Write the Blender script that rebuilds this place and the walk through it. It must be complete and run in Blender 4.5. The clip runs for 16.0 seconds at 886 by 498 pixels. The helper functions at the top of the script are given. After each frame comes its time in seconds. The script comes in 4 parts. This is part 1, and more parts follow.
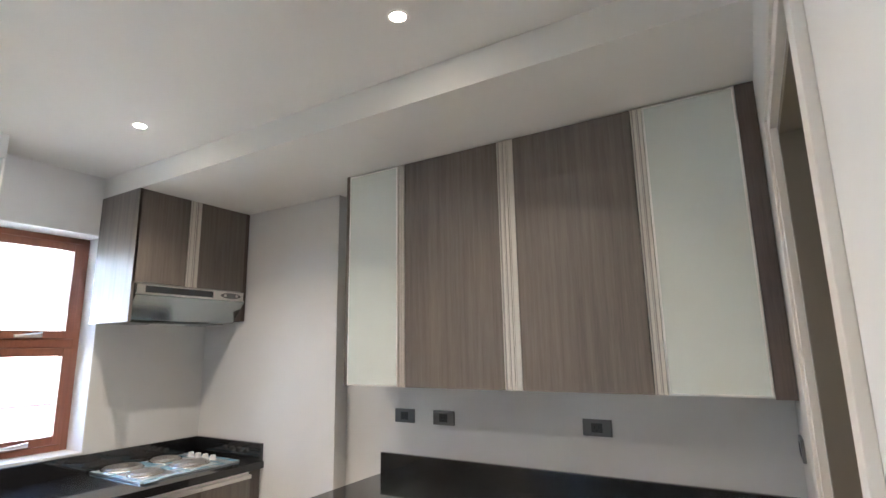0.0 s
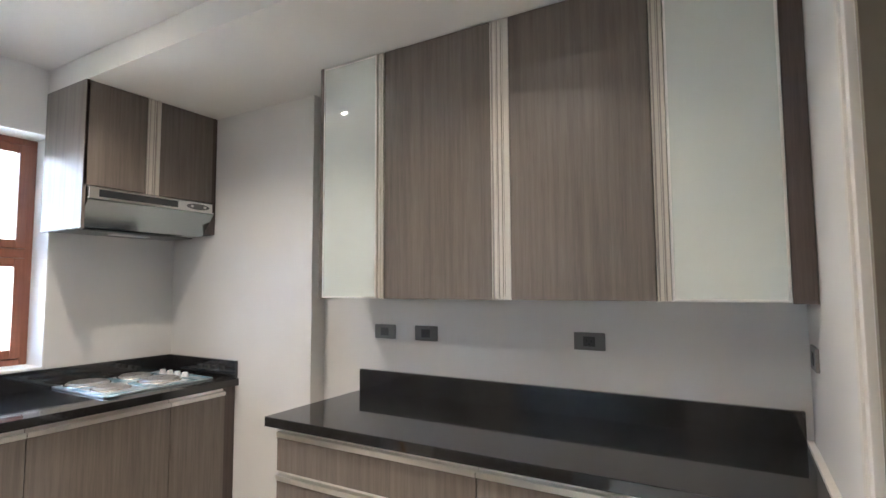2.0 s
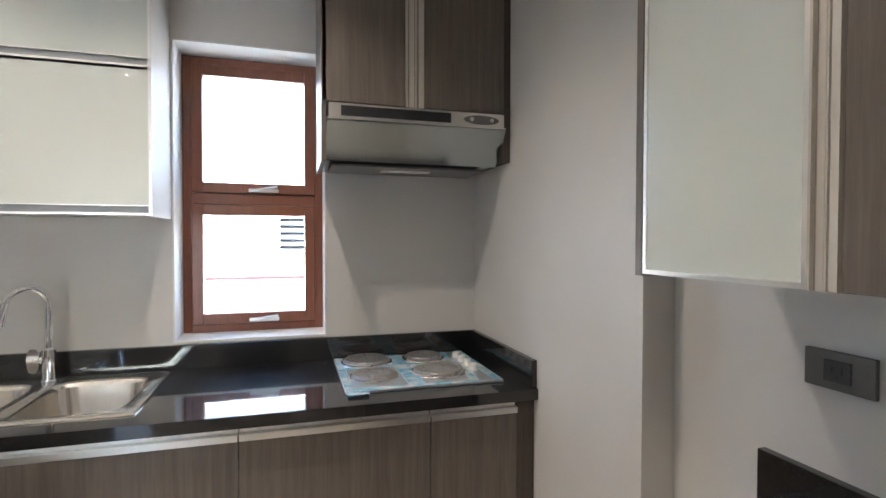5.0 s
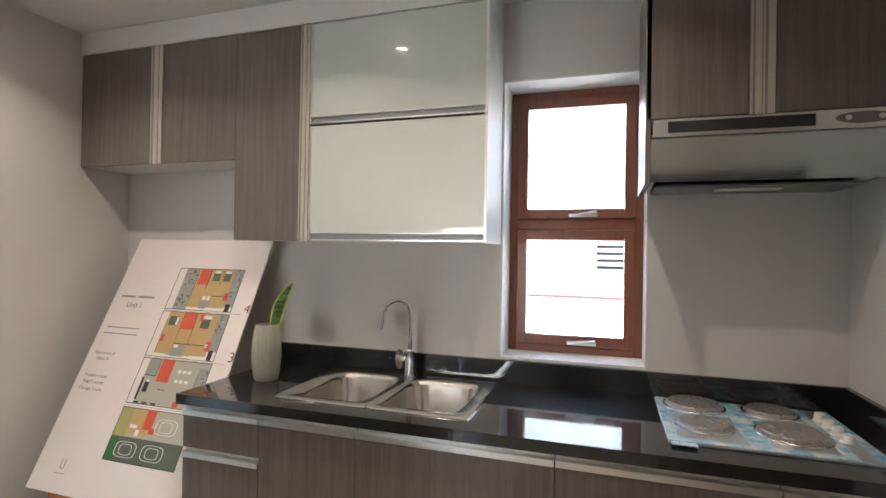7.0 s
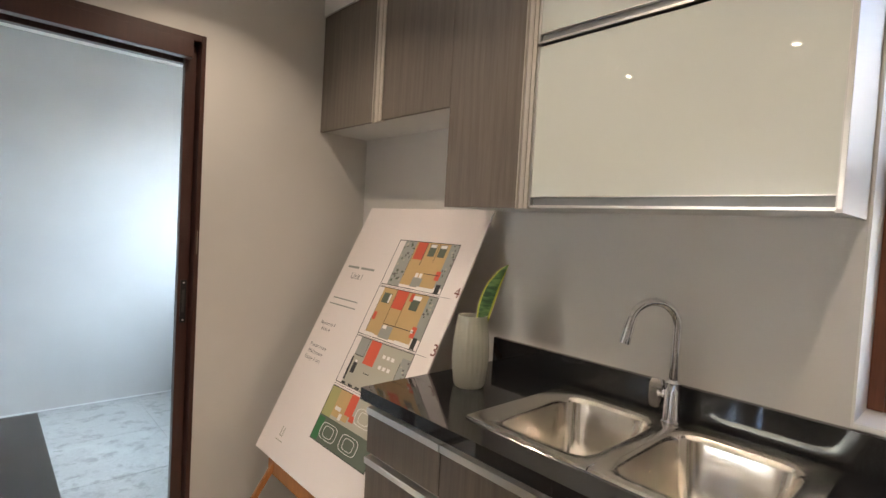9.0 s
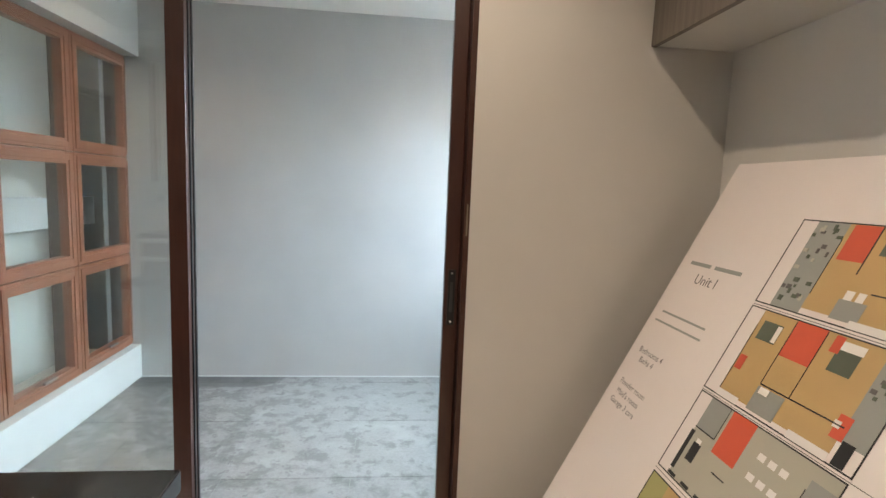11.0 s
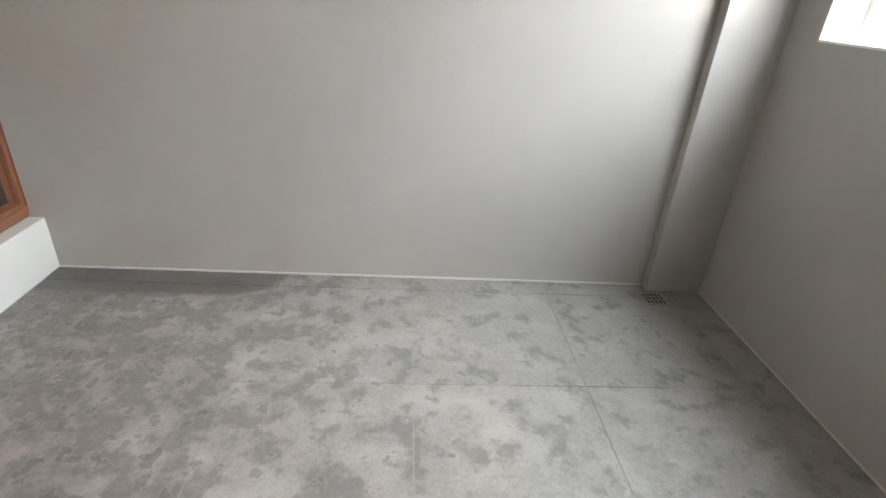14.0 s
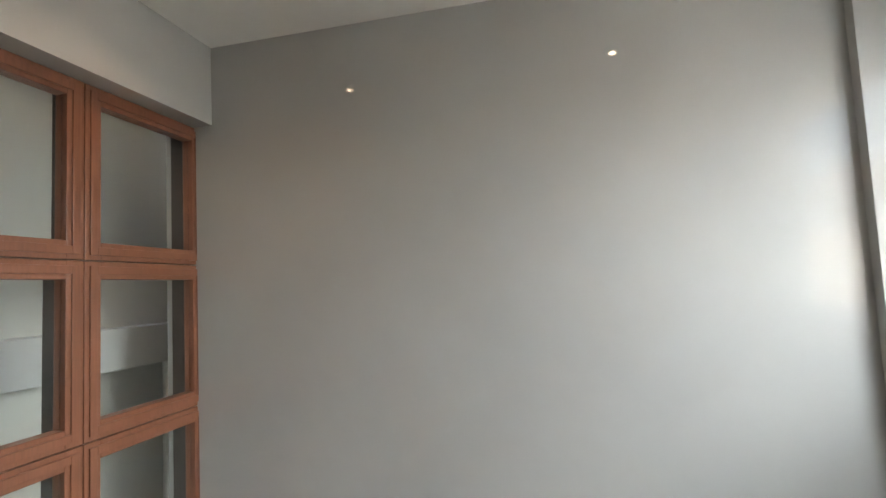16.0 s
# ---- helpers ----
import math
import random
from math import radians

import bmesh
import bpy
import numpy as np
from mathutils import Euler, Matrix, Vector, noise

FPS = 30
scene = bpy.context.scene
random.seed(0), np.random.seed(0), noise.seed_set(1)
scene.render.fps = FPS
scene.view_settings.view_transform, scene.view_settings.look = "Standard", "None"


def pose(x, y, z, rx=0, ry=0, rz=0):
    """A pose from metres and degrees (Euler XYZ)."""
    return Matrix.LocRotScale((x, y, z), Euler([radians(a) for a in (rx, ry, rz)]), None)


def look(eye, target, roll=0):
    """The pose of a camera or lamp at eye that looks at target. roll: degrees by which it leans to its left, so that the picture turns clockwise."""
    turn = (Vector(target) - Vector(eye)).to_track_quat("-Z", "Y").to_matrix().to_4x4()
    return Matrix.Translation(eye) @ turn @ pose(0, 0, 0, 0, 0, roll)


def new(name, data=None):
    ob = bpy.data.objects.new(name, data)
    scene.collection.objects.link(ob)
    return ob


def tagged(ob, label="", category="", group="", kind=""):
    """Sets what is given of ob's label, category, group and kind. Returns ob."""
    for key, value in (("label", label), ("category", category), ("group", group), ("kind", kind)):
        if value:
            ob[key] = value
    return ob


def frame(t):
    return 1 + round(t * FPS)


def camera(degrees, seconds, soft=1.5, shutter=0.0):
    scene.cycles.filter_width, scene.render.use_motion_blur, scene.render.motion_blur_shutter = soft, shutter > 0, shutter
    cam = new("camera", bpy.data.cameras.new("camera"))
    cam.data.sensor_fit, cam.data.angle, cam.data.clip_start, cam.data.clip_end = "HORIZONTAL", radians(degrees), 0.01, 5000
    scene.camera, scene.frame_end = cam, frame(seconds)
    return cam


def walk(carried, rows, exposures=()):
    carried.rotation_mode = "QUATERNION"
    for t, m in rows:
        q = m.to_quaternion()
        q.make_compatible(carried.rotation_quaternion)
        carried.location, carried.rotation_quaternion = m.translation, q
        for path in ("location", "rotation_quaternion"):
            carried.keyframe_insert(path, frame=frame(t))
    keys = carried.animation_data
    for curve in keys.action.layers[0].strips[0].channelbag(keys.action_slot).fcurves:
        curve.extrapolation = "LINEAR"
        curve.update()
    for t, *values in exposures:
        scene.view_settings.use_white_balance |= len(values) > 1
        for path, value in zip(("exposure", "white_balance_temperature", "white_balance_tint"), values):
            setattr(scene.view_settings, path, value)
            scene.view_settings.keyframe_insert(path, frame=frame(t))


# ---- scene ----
cam = camera(82.1, 16.0)
PATH = [
    (0, (0.415, 0.226, 1.53), (-0.595, 1.91, 1.91), -1.0),
    (0.5, (0.422, 0.201, 1.567), (-0.538, 1.886, 2.056), -1.0),
    (1, (0.398, 0.216, 1.505), (-0.549, 1.935, 1.891), -0.7),
    (1.5, (0.37, 0.264, 1.428), (-0.587, 2.003, 1.674), -0.5),
    (2, (0.316, 0.444, 1.409), (-0.68, 2.173, 1.553), -0.3),
    (2.5, (0.245, 0.69, 1.396), (-0.792, 2.398, 1.47), 0.1),
    (3, (0.065, 0.982, 1.403), (-1.051, 2.642, 1.406), 0.7),
    (3.5, (-0.089, 1.237, 1.409), (-1.378, 2.766, 1.374), 0.8),
    (4, (-0.242, 1.457, 1.408), (-1.785, 2.728, 1.357), 0.5),
    (4.5, (-0.421, 1.546, 1.405), (-2.183, 2.492, 1.364), 0.3),
    (5, (-0.528, 1.553, 1.419), (-2.444, 2.124, 1.378), 0.1),
    (5.2, (-0.565, 1.551, 1.418), (-2.515, 1.996, 1.381), 0.4),
    (7.3, (-0.575, 1.541, 1.461), (-2.414, 0.753, 1.465), 1.0),
    (7.5, (-0.62, 1.535, 1.463), (-2.407, 0.636, 1.457), 1.1),
    (8, (-0.749, 1.426, 1.445), (-2.418, 0.324, 1.43), 1.8),
    (8.5, (-0.943, 1.346, 1.433), (-2.476, 0.062, 1.382), 2.4),
    (9, (-1.208, 1.316, 1.417), (-2.558, -0.157, 1.335), 3.3),
    (9.5, (-1.425, 1.235, 1.403), (-2.562, -0.405, 1.274), 3.6),
    (10, (-1.582, 1.047, 1.392), (-2.38, -0.779, 1.229), 3.9),
    (10.2, (-1.607, 0.977, 1.392), (-2.272, -0.901, 1.214), 3.4),
    (12.3, (-1.7, -0.312, 1.337), (-1.564, -2.281, 1.013), 2.9),
    (12.5, (-1.674, -0.454, 1.306), (-1.538, -2.418, 0.949), 2.9),
    (13, (-1.557, -0.808, 1.306), (-1.482, -2.739, 0.791), 3.0),
    (13.5, (-1.505, -0.994, 1.258), (-1.54, -2.86, 0.539), 3.5),
    (14, (-1.457, -1.017, 1.196), (-1.615, -2.791, 0.286), 4.4),
    (14.5, (-1.418, -1.017, 1.186), (-1.636, -2.754, 0.22), 4.9),
    (15, (-1.407, -1.001, 1.28), (-1.576, -2.915, 0.726), 3.1),
    (15.5, (-1.487, -1.018, 1.441), (-1.423, -3.009, 1.273), -0.4),
    (16, (-1.555, -1.004, 1.361), (-1.11, -2.948, 1.506), -2.7),
]
EXPOSURES = [(0, 4.72, 5650, 10), (2.5, 4.82, 5600, 10), (3.5, 5.0, 5550, 10), (4, 4.75, 5600, 10), (5, 4.2, 5700, 10), (7.5, 3.95, 6150, 12), (8.5, 3.85, 6450, 13), (10.2, 3.95, 6550, 13), (12.3, 3.6, 6900, 10), (12.6, 3.6, 7000, 10), (13, 3.45, 8000, 22), (14, 3.48, 8200, 21), (14.6, 3.45, 8200, 21), (15, 3.3, 8200, 20), (16, 3.2, 8000, 17)]
walk(cam, [(t, look(eye, aim, roll)) for t, eye, aim, roll in PATH], EXPOSURES)

# ---- world, sun ----
SUN_ELEV, SUN_AZ = radians(58), radians(100)
world = bpy.data.worlds.new("sky")
scene.world = world
world.use_nodes = True
wn = world.node_tree
sky = wn.nodes.new("ShaderNodeTexSky")
sky.sky_type = "NISHITA"
sky.sun_disc = False
sky.sun_elevation, sky.sun_rotation = SUN_ELEV, SUN_AZ
wn.links.new(sky.outputs[0], wn.nodes["Background"].inputs[0])
wn.nodes["Background"].inputs[1].default_value = 0.15
sun = new("sun", bpy.data.lights.new("sun", "SUN"))
sun.data.energy, sun.data.angle, sun.data.color = 5.0, radians(0.6), (1.0, 0.95, 0.88)
sun.matrix_world = look((0, 0, 0), (-math.sin(SUN_AZ) * math.cos(SUN_ELEV), -math.cos(SUN_AZ) * math.cos(SUN_ELEV), -math.sin(SUN_ELEV)))

KITCHEN_LAMP, SERVICE_LAMP = 0.39, 0.16
WARM = (1.0, 0.82, 0.63)


def daylight(name, x, y, z, wide, high, power, turn, spread):
    """The sky's light at a window's opening."""
    data = bpy.data.lights.new(name, "AREA")
    data.shape, data.size, data.size_y, data.energy, data.color = "RECTANGLE", high, wide, power, (0.66, 0.85, 1.0)
    lamp = new(name, data)
    lamp.matrix_world = pose(x, y, z) @ turn
    data.spread = radians(spread)
    return lamp


daylight("service_window_light", -3.56, -2.19, 1.89, 1.26, 1.25, 8.6, pose(0, 0, 0, 0, -35, 0), 120)


# ---- materials ----
def mat_new(name, color, rough=0.5, metal=0.0, spec=0.5, coat=0.0, coat_rough=0.05):
    m = bpy.data.materials.new(name)
    m.use_nodes = True
    b = m.node_tree.nodes["Principled BSDF"]
    b.inputs["Base Color"].default_value = (*color, 1)
    b.inputs["Roughness"].default_value = rough
    b.inputs["Metallic"].default_value = metal
    b.inputs["Specular IOR Level"].default_value = spec
    b.inputs["Coat Weight"].default_value = coat
    b.inputs["Coat Roughness"].default_value = coat_rough
    return m


def node(m, kind, **values):
    n = m.node_tree.nodes.new(kind)
    for k, v in values.items():
        n.inputs[k.replace("_", " ")].default_value = v
    return n


def wire(m, a, b):
    m.node_tree.links.new(a, b)


def coords(m, scale=(1, 1, 1), kind="Object"):
    tc = node(m, "ShaderNodeTexCoord")
    mp = node(m, "ShaderNodeMapping")
    mp.inputs["Scale"].default_value = scale
    if kind == "World":
        geo = node(m, "ShaderNodeNewGeometry")
        wire(m, geo.outputs["Position"], mp.inputs["Vector"])
    else:
        wire(m, tc.outputs[kind], mp.inputs["Vector"])
    return mp.outputs["Vector"]


def noise_tex(m, vec, scale, detail=4.0, rough=0.55):
    n = node(m, "ShaderNodeTexNoise", Scale=scale, Detail=detail, Roughness=rough)
    wire(m, vec, n.inputs["Vector"])
    return n.outputs["Fac"]


def ramp(m, fac, stops):
    r = node(m, "ShaderNodeValToRGB")
    els = r.color_ramp.elements
    while len(els) < len(stops):
        els.new(0.5)
    for e, (p, c) in zip(els, stops):
        e.position, e.color = p, (*c, 1)
    wire(m, fac, r.inputs["Fac"])
    return r.outputs["Color"]


def mixc(m, fac, a, b, mode="MIX"):
    n = node(m, "ShaderNodeMix")
    n.data_type, n.blend_type = "RGBA", mode
    for sock, v in ((n.inputs[0], fac), (n.inputs[6], a), (n.inputs[7], b)):
        if isinstance(v, (int, float)):
            sock.default_value = v
        elif isinstance(v, tuple):
            sock.default_value = (*v, 1)
        else:
            wire(m, v, sock)
    return n.outputs[2]


def bump(m, height, strength=0.1, dist=0.002):
    b = node(m, "ShaderNodeBump", Strength=strength, Distance=dist)
    wire(m, height, b.inputs["Height"])
    wire(m, b.outputs["Normal"], m.node_tree.nodes["Principled BSDF"].inputs["Normal"])


def base(m, socket):
    wire(m, socket, m.node_tree.nodes["Principled BSDF"].inputs["Base Color"])


def rough_of(m, socket):
    wire(m, socket, m.node_tree.nodes["Principled BSDF"].inputs["Roughness"])


def paint(name, c, rough=0.6, coat=0.0, blotch=0.05, coat_rough=0.1, relief=0.12):
    m = mat_new(name, c, rough, coat=coat, coat_rough=coat_rough)
    v = coords(m, kind="World")
    big = noise_tex(m, v, 1.3, 3)
    low = tuple(x * (1 - blotch) for x in c)
    high = tuple(min(1, x * (1 + blotch)) for x in c)
    base(m, ramp(m, big, [(0.3, low), (0.7, high)]))
    bump(m, noise_tex(m, v, 140, 3), relief, 0.001)
    return m


def laminate(name, dark, light, axis="Z"):
    """Fine upright streaks, as on wood-grain laminate."""
    m = mat_new(name, light, 0.38, spec=0.45)
    sc = {"Z": (1, 1, 0.035), "Y": (1, 0.035, 1)}[axis]
    v = coords(m, sc, kind="World")
    fine = noise_tex(m, v, 330, 4, 0.7)
    mid = noise_tex(m, v, 60, 3, 0.6)
    broad = noise_tex(m, v, 9, 2)
    a = ramp(m, fine, [(0.36, dark), (0.64, light)])
    b = ramp(m, mid, [(0.35, tuple(x * 0.85 for x in dark)), (0.65, tuple(x * 1.15 for x in light))])
    c = mixc(m, 0.5, a, b)
    d = mixc(m, 0.25, c, ramp(m, broad, [(0.35, dark), (0.65, light)]))
    base(m, d)
    bump(m, fine, 0.08, 0.0006)
    return m


def granite(name):
    m = mat_new(name, (0.008, 0.008, 0.009), 0.06, spec=0.6, coat=0.3, coat_rough=0.36)
    v = coords(m, kind="World")
    m.node_tree.nodes["Principled BSDF"].inputs["IOR"].default_value = 1.62
    # wiped dust film, uneven
    wire(m, ramp(m, noise_tex(m, v, 4, 3, 0.5), [(0.25, (0.16,) * 3), (0.75, (0.32,) * 3)]), m.node_tree.nodes["Principled BSDF"].inputs["Coat Weight"])
    fleck = noise_tex(m, v, 420, 2, 0.5)
    base(m, ramp(m, fleck, [(0.0, (0.004, 0.004, 0.005)), (0.62, (0.009, 0.009, 0.010)), (0.70, (0.05, 0.05, 0.055))]))
    rough_of(m, ramp(m, noise_tex(m, v, 6, 4), [(0.35, (0.04,) * 3), (0.7, (0.085,) * 3)]))
    return m


def brushed(name, c, rough, stretch=(1, 1, 0.03), strength=0.06):
    m = mat_new(name, c, rough, 1.0)
    v = coords(m, stretch, kind="World")
    f = noise_tex(m, v, 260, 3)
    rough_of(m, ramp(m, f, [(0.3, (rough * 0.75,) * 3), (0.7, (rough * 1.3,) * 3)]))
    bump(m, f, strength, 0.0004)
    return m


def timber_paint(name, c, rough=0.35):
    """Brown powder coat with a faint wood grain, scuffed a little."""
    m = mat_new(name, c, rough, coat=0.25, coat_rough=0.2)
    v = coords(m, (1, 1, 0.06), kind="World")
    f = noise_tex(m, v, 110, 4, 0.65)
    g = noise_tex(m, coords(m, kind="World"), 5, 3)
    a = ramp(m, f, [(0.3, tuple(x * 0.78 for x in c)), (0.7, tuple(x * 1.15 for x in c))])
    base(m, mixc(m, 0.3, a, ramp(m, g, [(0.35, tuple(x * 0.8 for x in c)), (0.65, tuple(x * 1.2 for x in c))])))
    bump(m, f, 0.06, 0.0005)
    return m


M_WALL = paint("kitchen_wall_paint", (0.66, 0.64, 0.61), 0.5, coat=0.12, coat_rough=0.3)
M_CEIL = paint("ceiling_paint", (0.72, 0.70, 0.66), 0.8, blotch=0.03)
M_REVEAL = paint("white_reveal_paint", (0.80, 0.79, 0.76), 0.5, blotch=0.03)
M_GREY = paint("grey_gloss_wall_paint", (0.40, 0.395, 0.38), 0.58, coat=0.65, coat_rough=0.01, blotch=0.06, relief=0.015)
M_CURB = paint("pale_curb_paint", (0.52, 0.53, 0.52), 0.55, blotch=0.05)
M_WELL = paint("light_well_render", (0.60, 0.60, 0.55), 0.8, blotch=0.08)
M_LAM = laminate("grey_brown_laminate", (0.115, 0.096, 0.080), (0.180, 0.152, 0.128))
M_LAM_DARK = laminate("dark_laminate", (0.060, 0.045, 0.038), (0.105, 0.080, 0.068))
M_CARCASS = paint("cabinet_board", (0.62, 0.61, 0.58), 0.45, blotch=0.02, relief=0.02)
M_GRANITE = granite("black_granite")
M_ALU = mat_new("satin_aluminium", (0.80, 0.78, 0.74), 0.32, 1.0)
M_PROFILE = mat_new("cream_aluminium_profile", (0.62, 0.58, 0.51), 0.36, 0.45)
M_GROOVE = mat_new("grey_aluminium_groove", (0.34, 0.31, 0.275), 0.5, 0.3)
M_RECESS = mat_new("grey_recess_aluminium", (0.30, 0.30, 0.30), 0.45, 0.5)
M_STRIP = mat_new("dark_glossy_strip", (0.035, 0.036, 0.038), 0.08, coat=1.0, coat_rough=0.02)
M_STEEL = brushed("stainless_steel", (0.72, 0.68, 0.62), 0.19, (1, 0.05, 1), 0.01)
M_CHROME = mat_new("chrome", (0.86, 0.86, 0.87), 0.06, 1.0)
M_GLASSDOOR = mat_new("white_back_painted_glass", (0.60, 0.63, 0.58), 0.25, coat=1.0, coat_rough=0.01)
M_PLATE = mat_new("grey_switch_plastic", (0.16, 0.155, 0.15), 0.35)
M_PLATE_IN = mat_new("dark_socket_plastic", (0.045, 0.045, 0.045), 0.4)
M_BLACK = mat_new("black_plastic", (0.012, 0.012, 0.013), 0.4)
M_FRAME = timber_paint("brown_window_frame", (0.235, 0.085, 0.045))
M_DOORFRAME = timber_paint("dark_brown_door_frame", (0.058, 0.022, 0.016))
# frame brown taken near black: shade outside the panes put into the colour
M_STILE_SHADE = timber_paint("outer_stile_shade", (0.030, 0.016, 0.012))
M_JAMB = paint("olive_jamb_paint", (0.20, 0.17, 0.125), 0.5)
M_TRIM = paint("white_trim_paint", (0.64, 0.60, 0.54), 0.4, blotch=0.02)
M_WHITE = mat_new("white_plastic", (0.78, 0.78, 0.76), 0.4)
M_LIVING_FLOOR = paint("living_floor_tile", (0.60, 0.57, 0.52), 0.25, blotch=0.08)
M_LENS = mat_new("lit_lens", (0.9, 0.9, 0.9), 0.4)
M_LENS.node_tree.nodes["Principled BSDF"].inputs["Emission Color"].default_value = (*WARM, 1)
M_LENS.node_tree.nodes["Principled BSDF"].inputs["Emission Strength"].default_value = 8.0


def glass_material(name, tint=(0.96, 0.98, 0.97)):
    m = mat_new(name, tint, 0.0, spec=0.5)
    b = m.node_tree.nodes["Principled BSDF"]
    b.inputs["Transmission Weight"].default_value = 1.0
    b.inputs["IOR"].default_value = 1.45
    return m


M_GLASS = glass_material("window_glass")


# ---- building helpers ----
def boxes(*items, bevel=0.0):
    bm = bmesh.new()
    for x0, x1, y0, y1, z0, z1 in items:
        r = bmesh.ops.create_cube(bm, size=1.0)
        for v in r["verts"]:
            v.co = Vector(((x0 + x1) / 2 + v.co.x * (x1 - x0), (y0 + y1) / 2 + v.co.y * (y1 - y0), (z0 + z1) / 2 + v.co.z * (z1 - z0)))
    if bevel:
        bmesh.ops.bevel(bm, geom=list(bm.edges), offset=bevel, segments=2, affect="EDGES", profile=0.6)
    return bm


def rod(bm, a, b, r0, r1=None, n=20, caps=True):
    a, b = Vector(a), Vector(b)
    d = b - a
    m = Matrix.Translation((a + b) / 2) @ d.to_track_quat("Z", "Y").to_matrix().to_4x4()
    bmesh.ops.create_cone(bm, cap_ends=caps, segments=n, radius1=r0, radius2=r0 if r1 is None else r1, depth=d.length, matrix=m)
    return bm


def lathe(profile, center, n=40):
    """A body of revolution about z from (radius, height) pairs."""
    bm = bmesh.new()
    rings = []
    for r, z in profile:
        rings.append([bm.verts.new((center[0] + r * math.cos(2 * math.pi * i / n), center[1] + r * math.sin(2 * math.pi * i / n), center[2] + z)) for i in range(n)])
    for p, q in zip(rings, rings[1:]):
        for i in range(n):
            bm.faces.new((p[i], p[(i + 1) % n], q[(i + 1) % n], q[i]))
    return bm


def tube(points, radius, n=14, close=False):
    """A round tube swept along points, its radius fixed or one for each point."""
    bm = bmesh.new()
    pts = [Vector(p) for p in points]
    radii = radius if isinstance(radius, (list, tuple)) else [radius] * len(pts)
    rings = []
    up = Vector((0.13, 0.97, 0.2)).normalized()
    for i, p in enumerate(pts):
        d = (pts[min(i + 1, len(pts) - 1)] - pts[max(i - 1, 0)]).normalized()
        s = d.cross(up).normalized()
        u = s.cross(d).normalized()
        rings.append([bm.verts.new(p + radii[i] * (math.cos(2 * math.pi * k / n) * s + math.sin(2 * math.pi * k / n) * u)) for k in range(n)])
    for a, b in zip(rings, rings[1:]):
        for k in range(n):
            bm.faces.new((a[k], a[(k + 1) % n], b[(k + 1) % n], b[k]))
    bm.faces.new(rings[0][::-1])
    bm.faces.new(rings[-1])
    return bm


def prism(outline, axis, lo, hi):
    """An outline of pairs pushed along an axis: axis 'y' takes (x, z), 'x' takes (y, z), 'z' takes (x, y)."""
    bm = bmesh.new()
    put = {"y": lambda p, h: (p[0], h, p[1]), "x": lambda p, h: (h, p[0], p[1]), "z": lambda p, h: (p[0], p[1], h)}[axis]
    a = [bm.verts.new(put(p, lo)) for p in outline]
    b = [bm.verts.new(put(p, hi)) for p in outline]
    bm.faces.new(a[::-1])
    bm.faces.new(b)
    for i in range(len(a)):
        j = (i + 1) % len(a)
        bm.faces.new((a[i], a[j], b[j], b[i]))
    bmesh.ops.recalc_face_normals(bm, faces=bm.faces)
    return bm


def root_place(ob):
    p = Vector((0, 0, 0))
    while ob:
        p += ob.location
        ob = ob.parent
    return p


def finish(bm, name, material, smooth=None):
    bmesh.ops.recalc_face_normals(bm, faces=bm.faces)
    me = bpy.data.meshes.new(name)
    bm.to_mesh(me)
    bm.free()
    me.materials.append(material)
    if smooth:
        me.shade_smooth()
        if smooth < 3:
            me.set_sharp_from_angle(angle=smooth)
    return me


def part(name, bm, material, parent, label="", smooth=None):
    """One mesh under a thing or a part; the bmesh is in world places."""
    bmesh.ops.translate(bm, vec=-root_place(parent), verts=bm.verts)
    ob = new(name, finish(bm, name, material, smooth))
    ob.parent = parent
    return tagged(ob, label)


def thing(name, place, label, category, group="", kind=""):
    ob = new(name)
    ob.empty_display_size = 0.05
    ob.location = place
    return tagged(ob, label, category, group, kind)


def solid(name, bm, material, label, category, group="", kind="", smooth=None, place=(0, 0, 0)):
    bmesh.ops.translate(bm, vec=-Vector(place), verts=bm.verts)
    ob = new(name, finish(bm, name, material, smooth))
    ob.location = place
    return tagged(ob, label, category, group, kind)


def setting(name, bm, material, label=""):
    return solid(name, bm, material, label, "", kind="structure")


# ---- plan, metres ----
WEST, EAST = -2.75, 0.51
NORTH, PIER, SOUTH = 2.465, 2.37, -1.02
CEIL, SOFFIT = 2.54, 2.415
S_BACK, S_WEST, S_NORTH = -3.05, -2.86, -1.17
CTR = 0.90

# window opening and door openings
WIN = (1.105, 1.695, 1.0, 2.2)
S_WIN = (-2.835, -1.55, 1.12, 2.25)
DOOR = (-1.915, -0.15, 2.17)
E_DOOR = (0.97, 1.53, 2.0)

def wall_with_window(x0, x1, y0, y1, z0, z1, hole):
    """A wall slab in one piece, with a window hole through it."""
    bm = bmesh.new()
    rings = [[bm.verts.new((x, y, z)) for y, z in ((a, c), (b, c), (b, d), (a, d))] for a, b, c, d in ((y0, y1, z0, z1), hole) for x in (x0, x1)]
    for p, q in ((rings[1], rings[3]), (rings[3], rings[2]), (rings[2], rings[0]), (rings[0], rings[1])):
        for i in range(4):
            bm.faces.new((p[i], p[(i + 1) % 4], q[(i + 1) % 4], q[i]))
    return bm


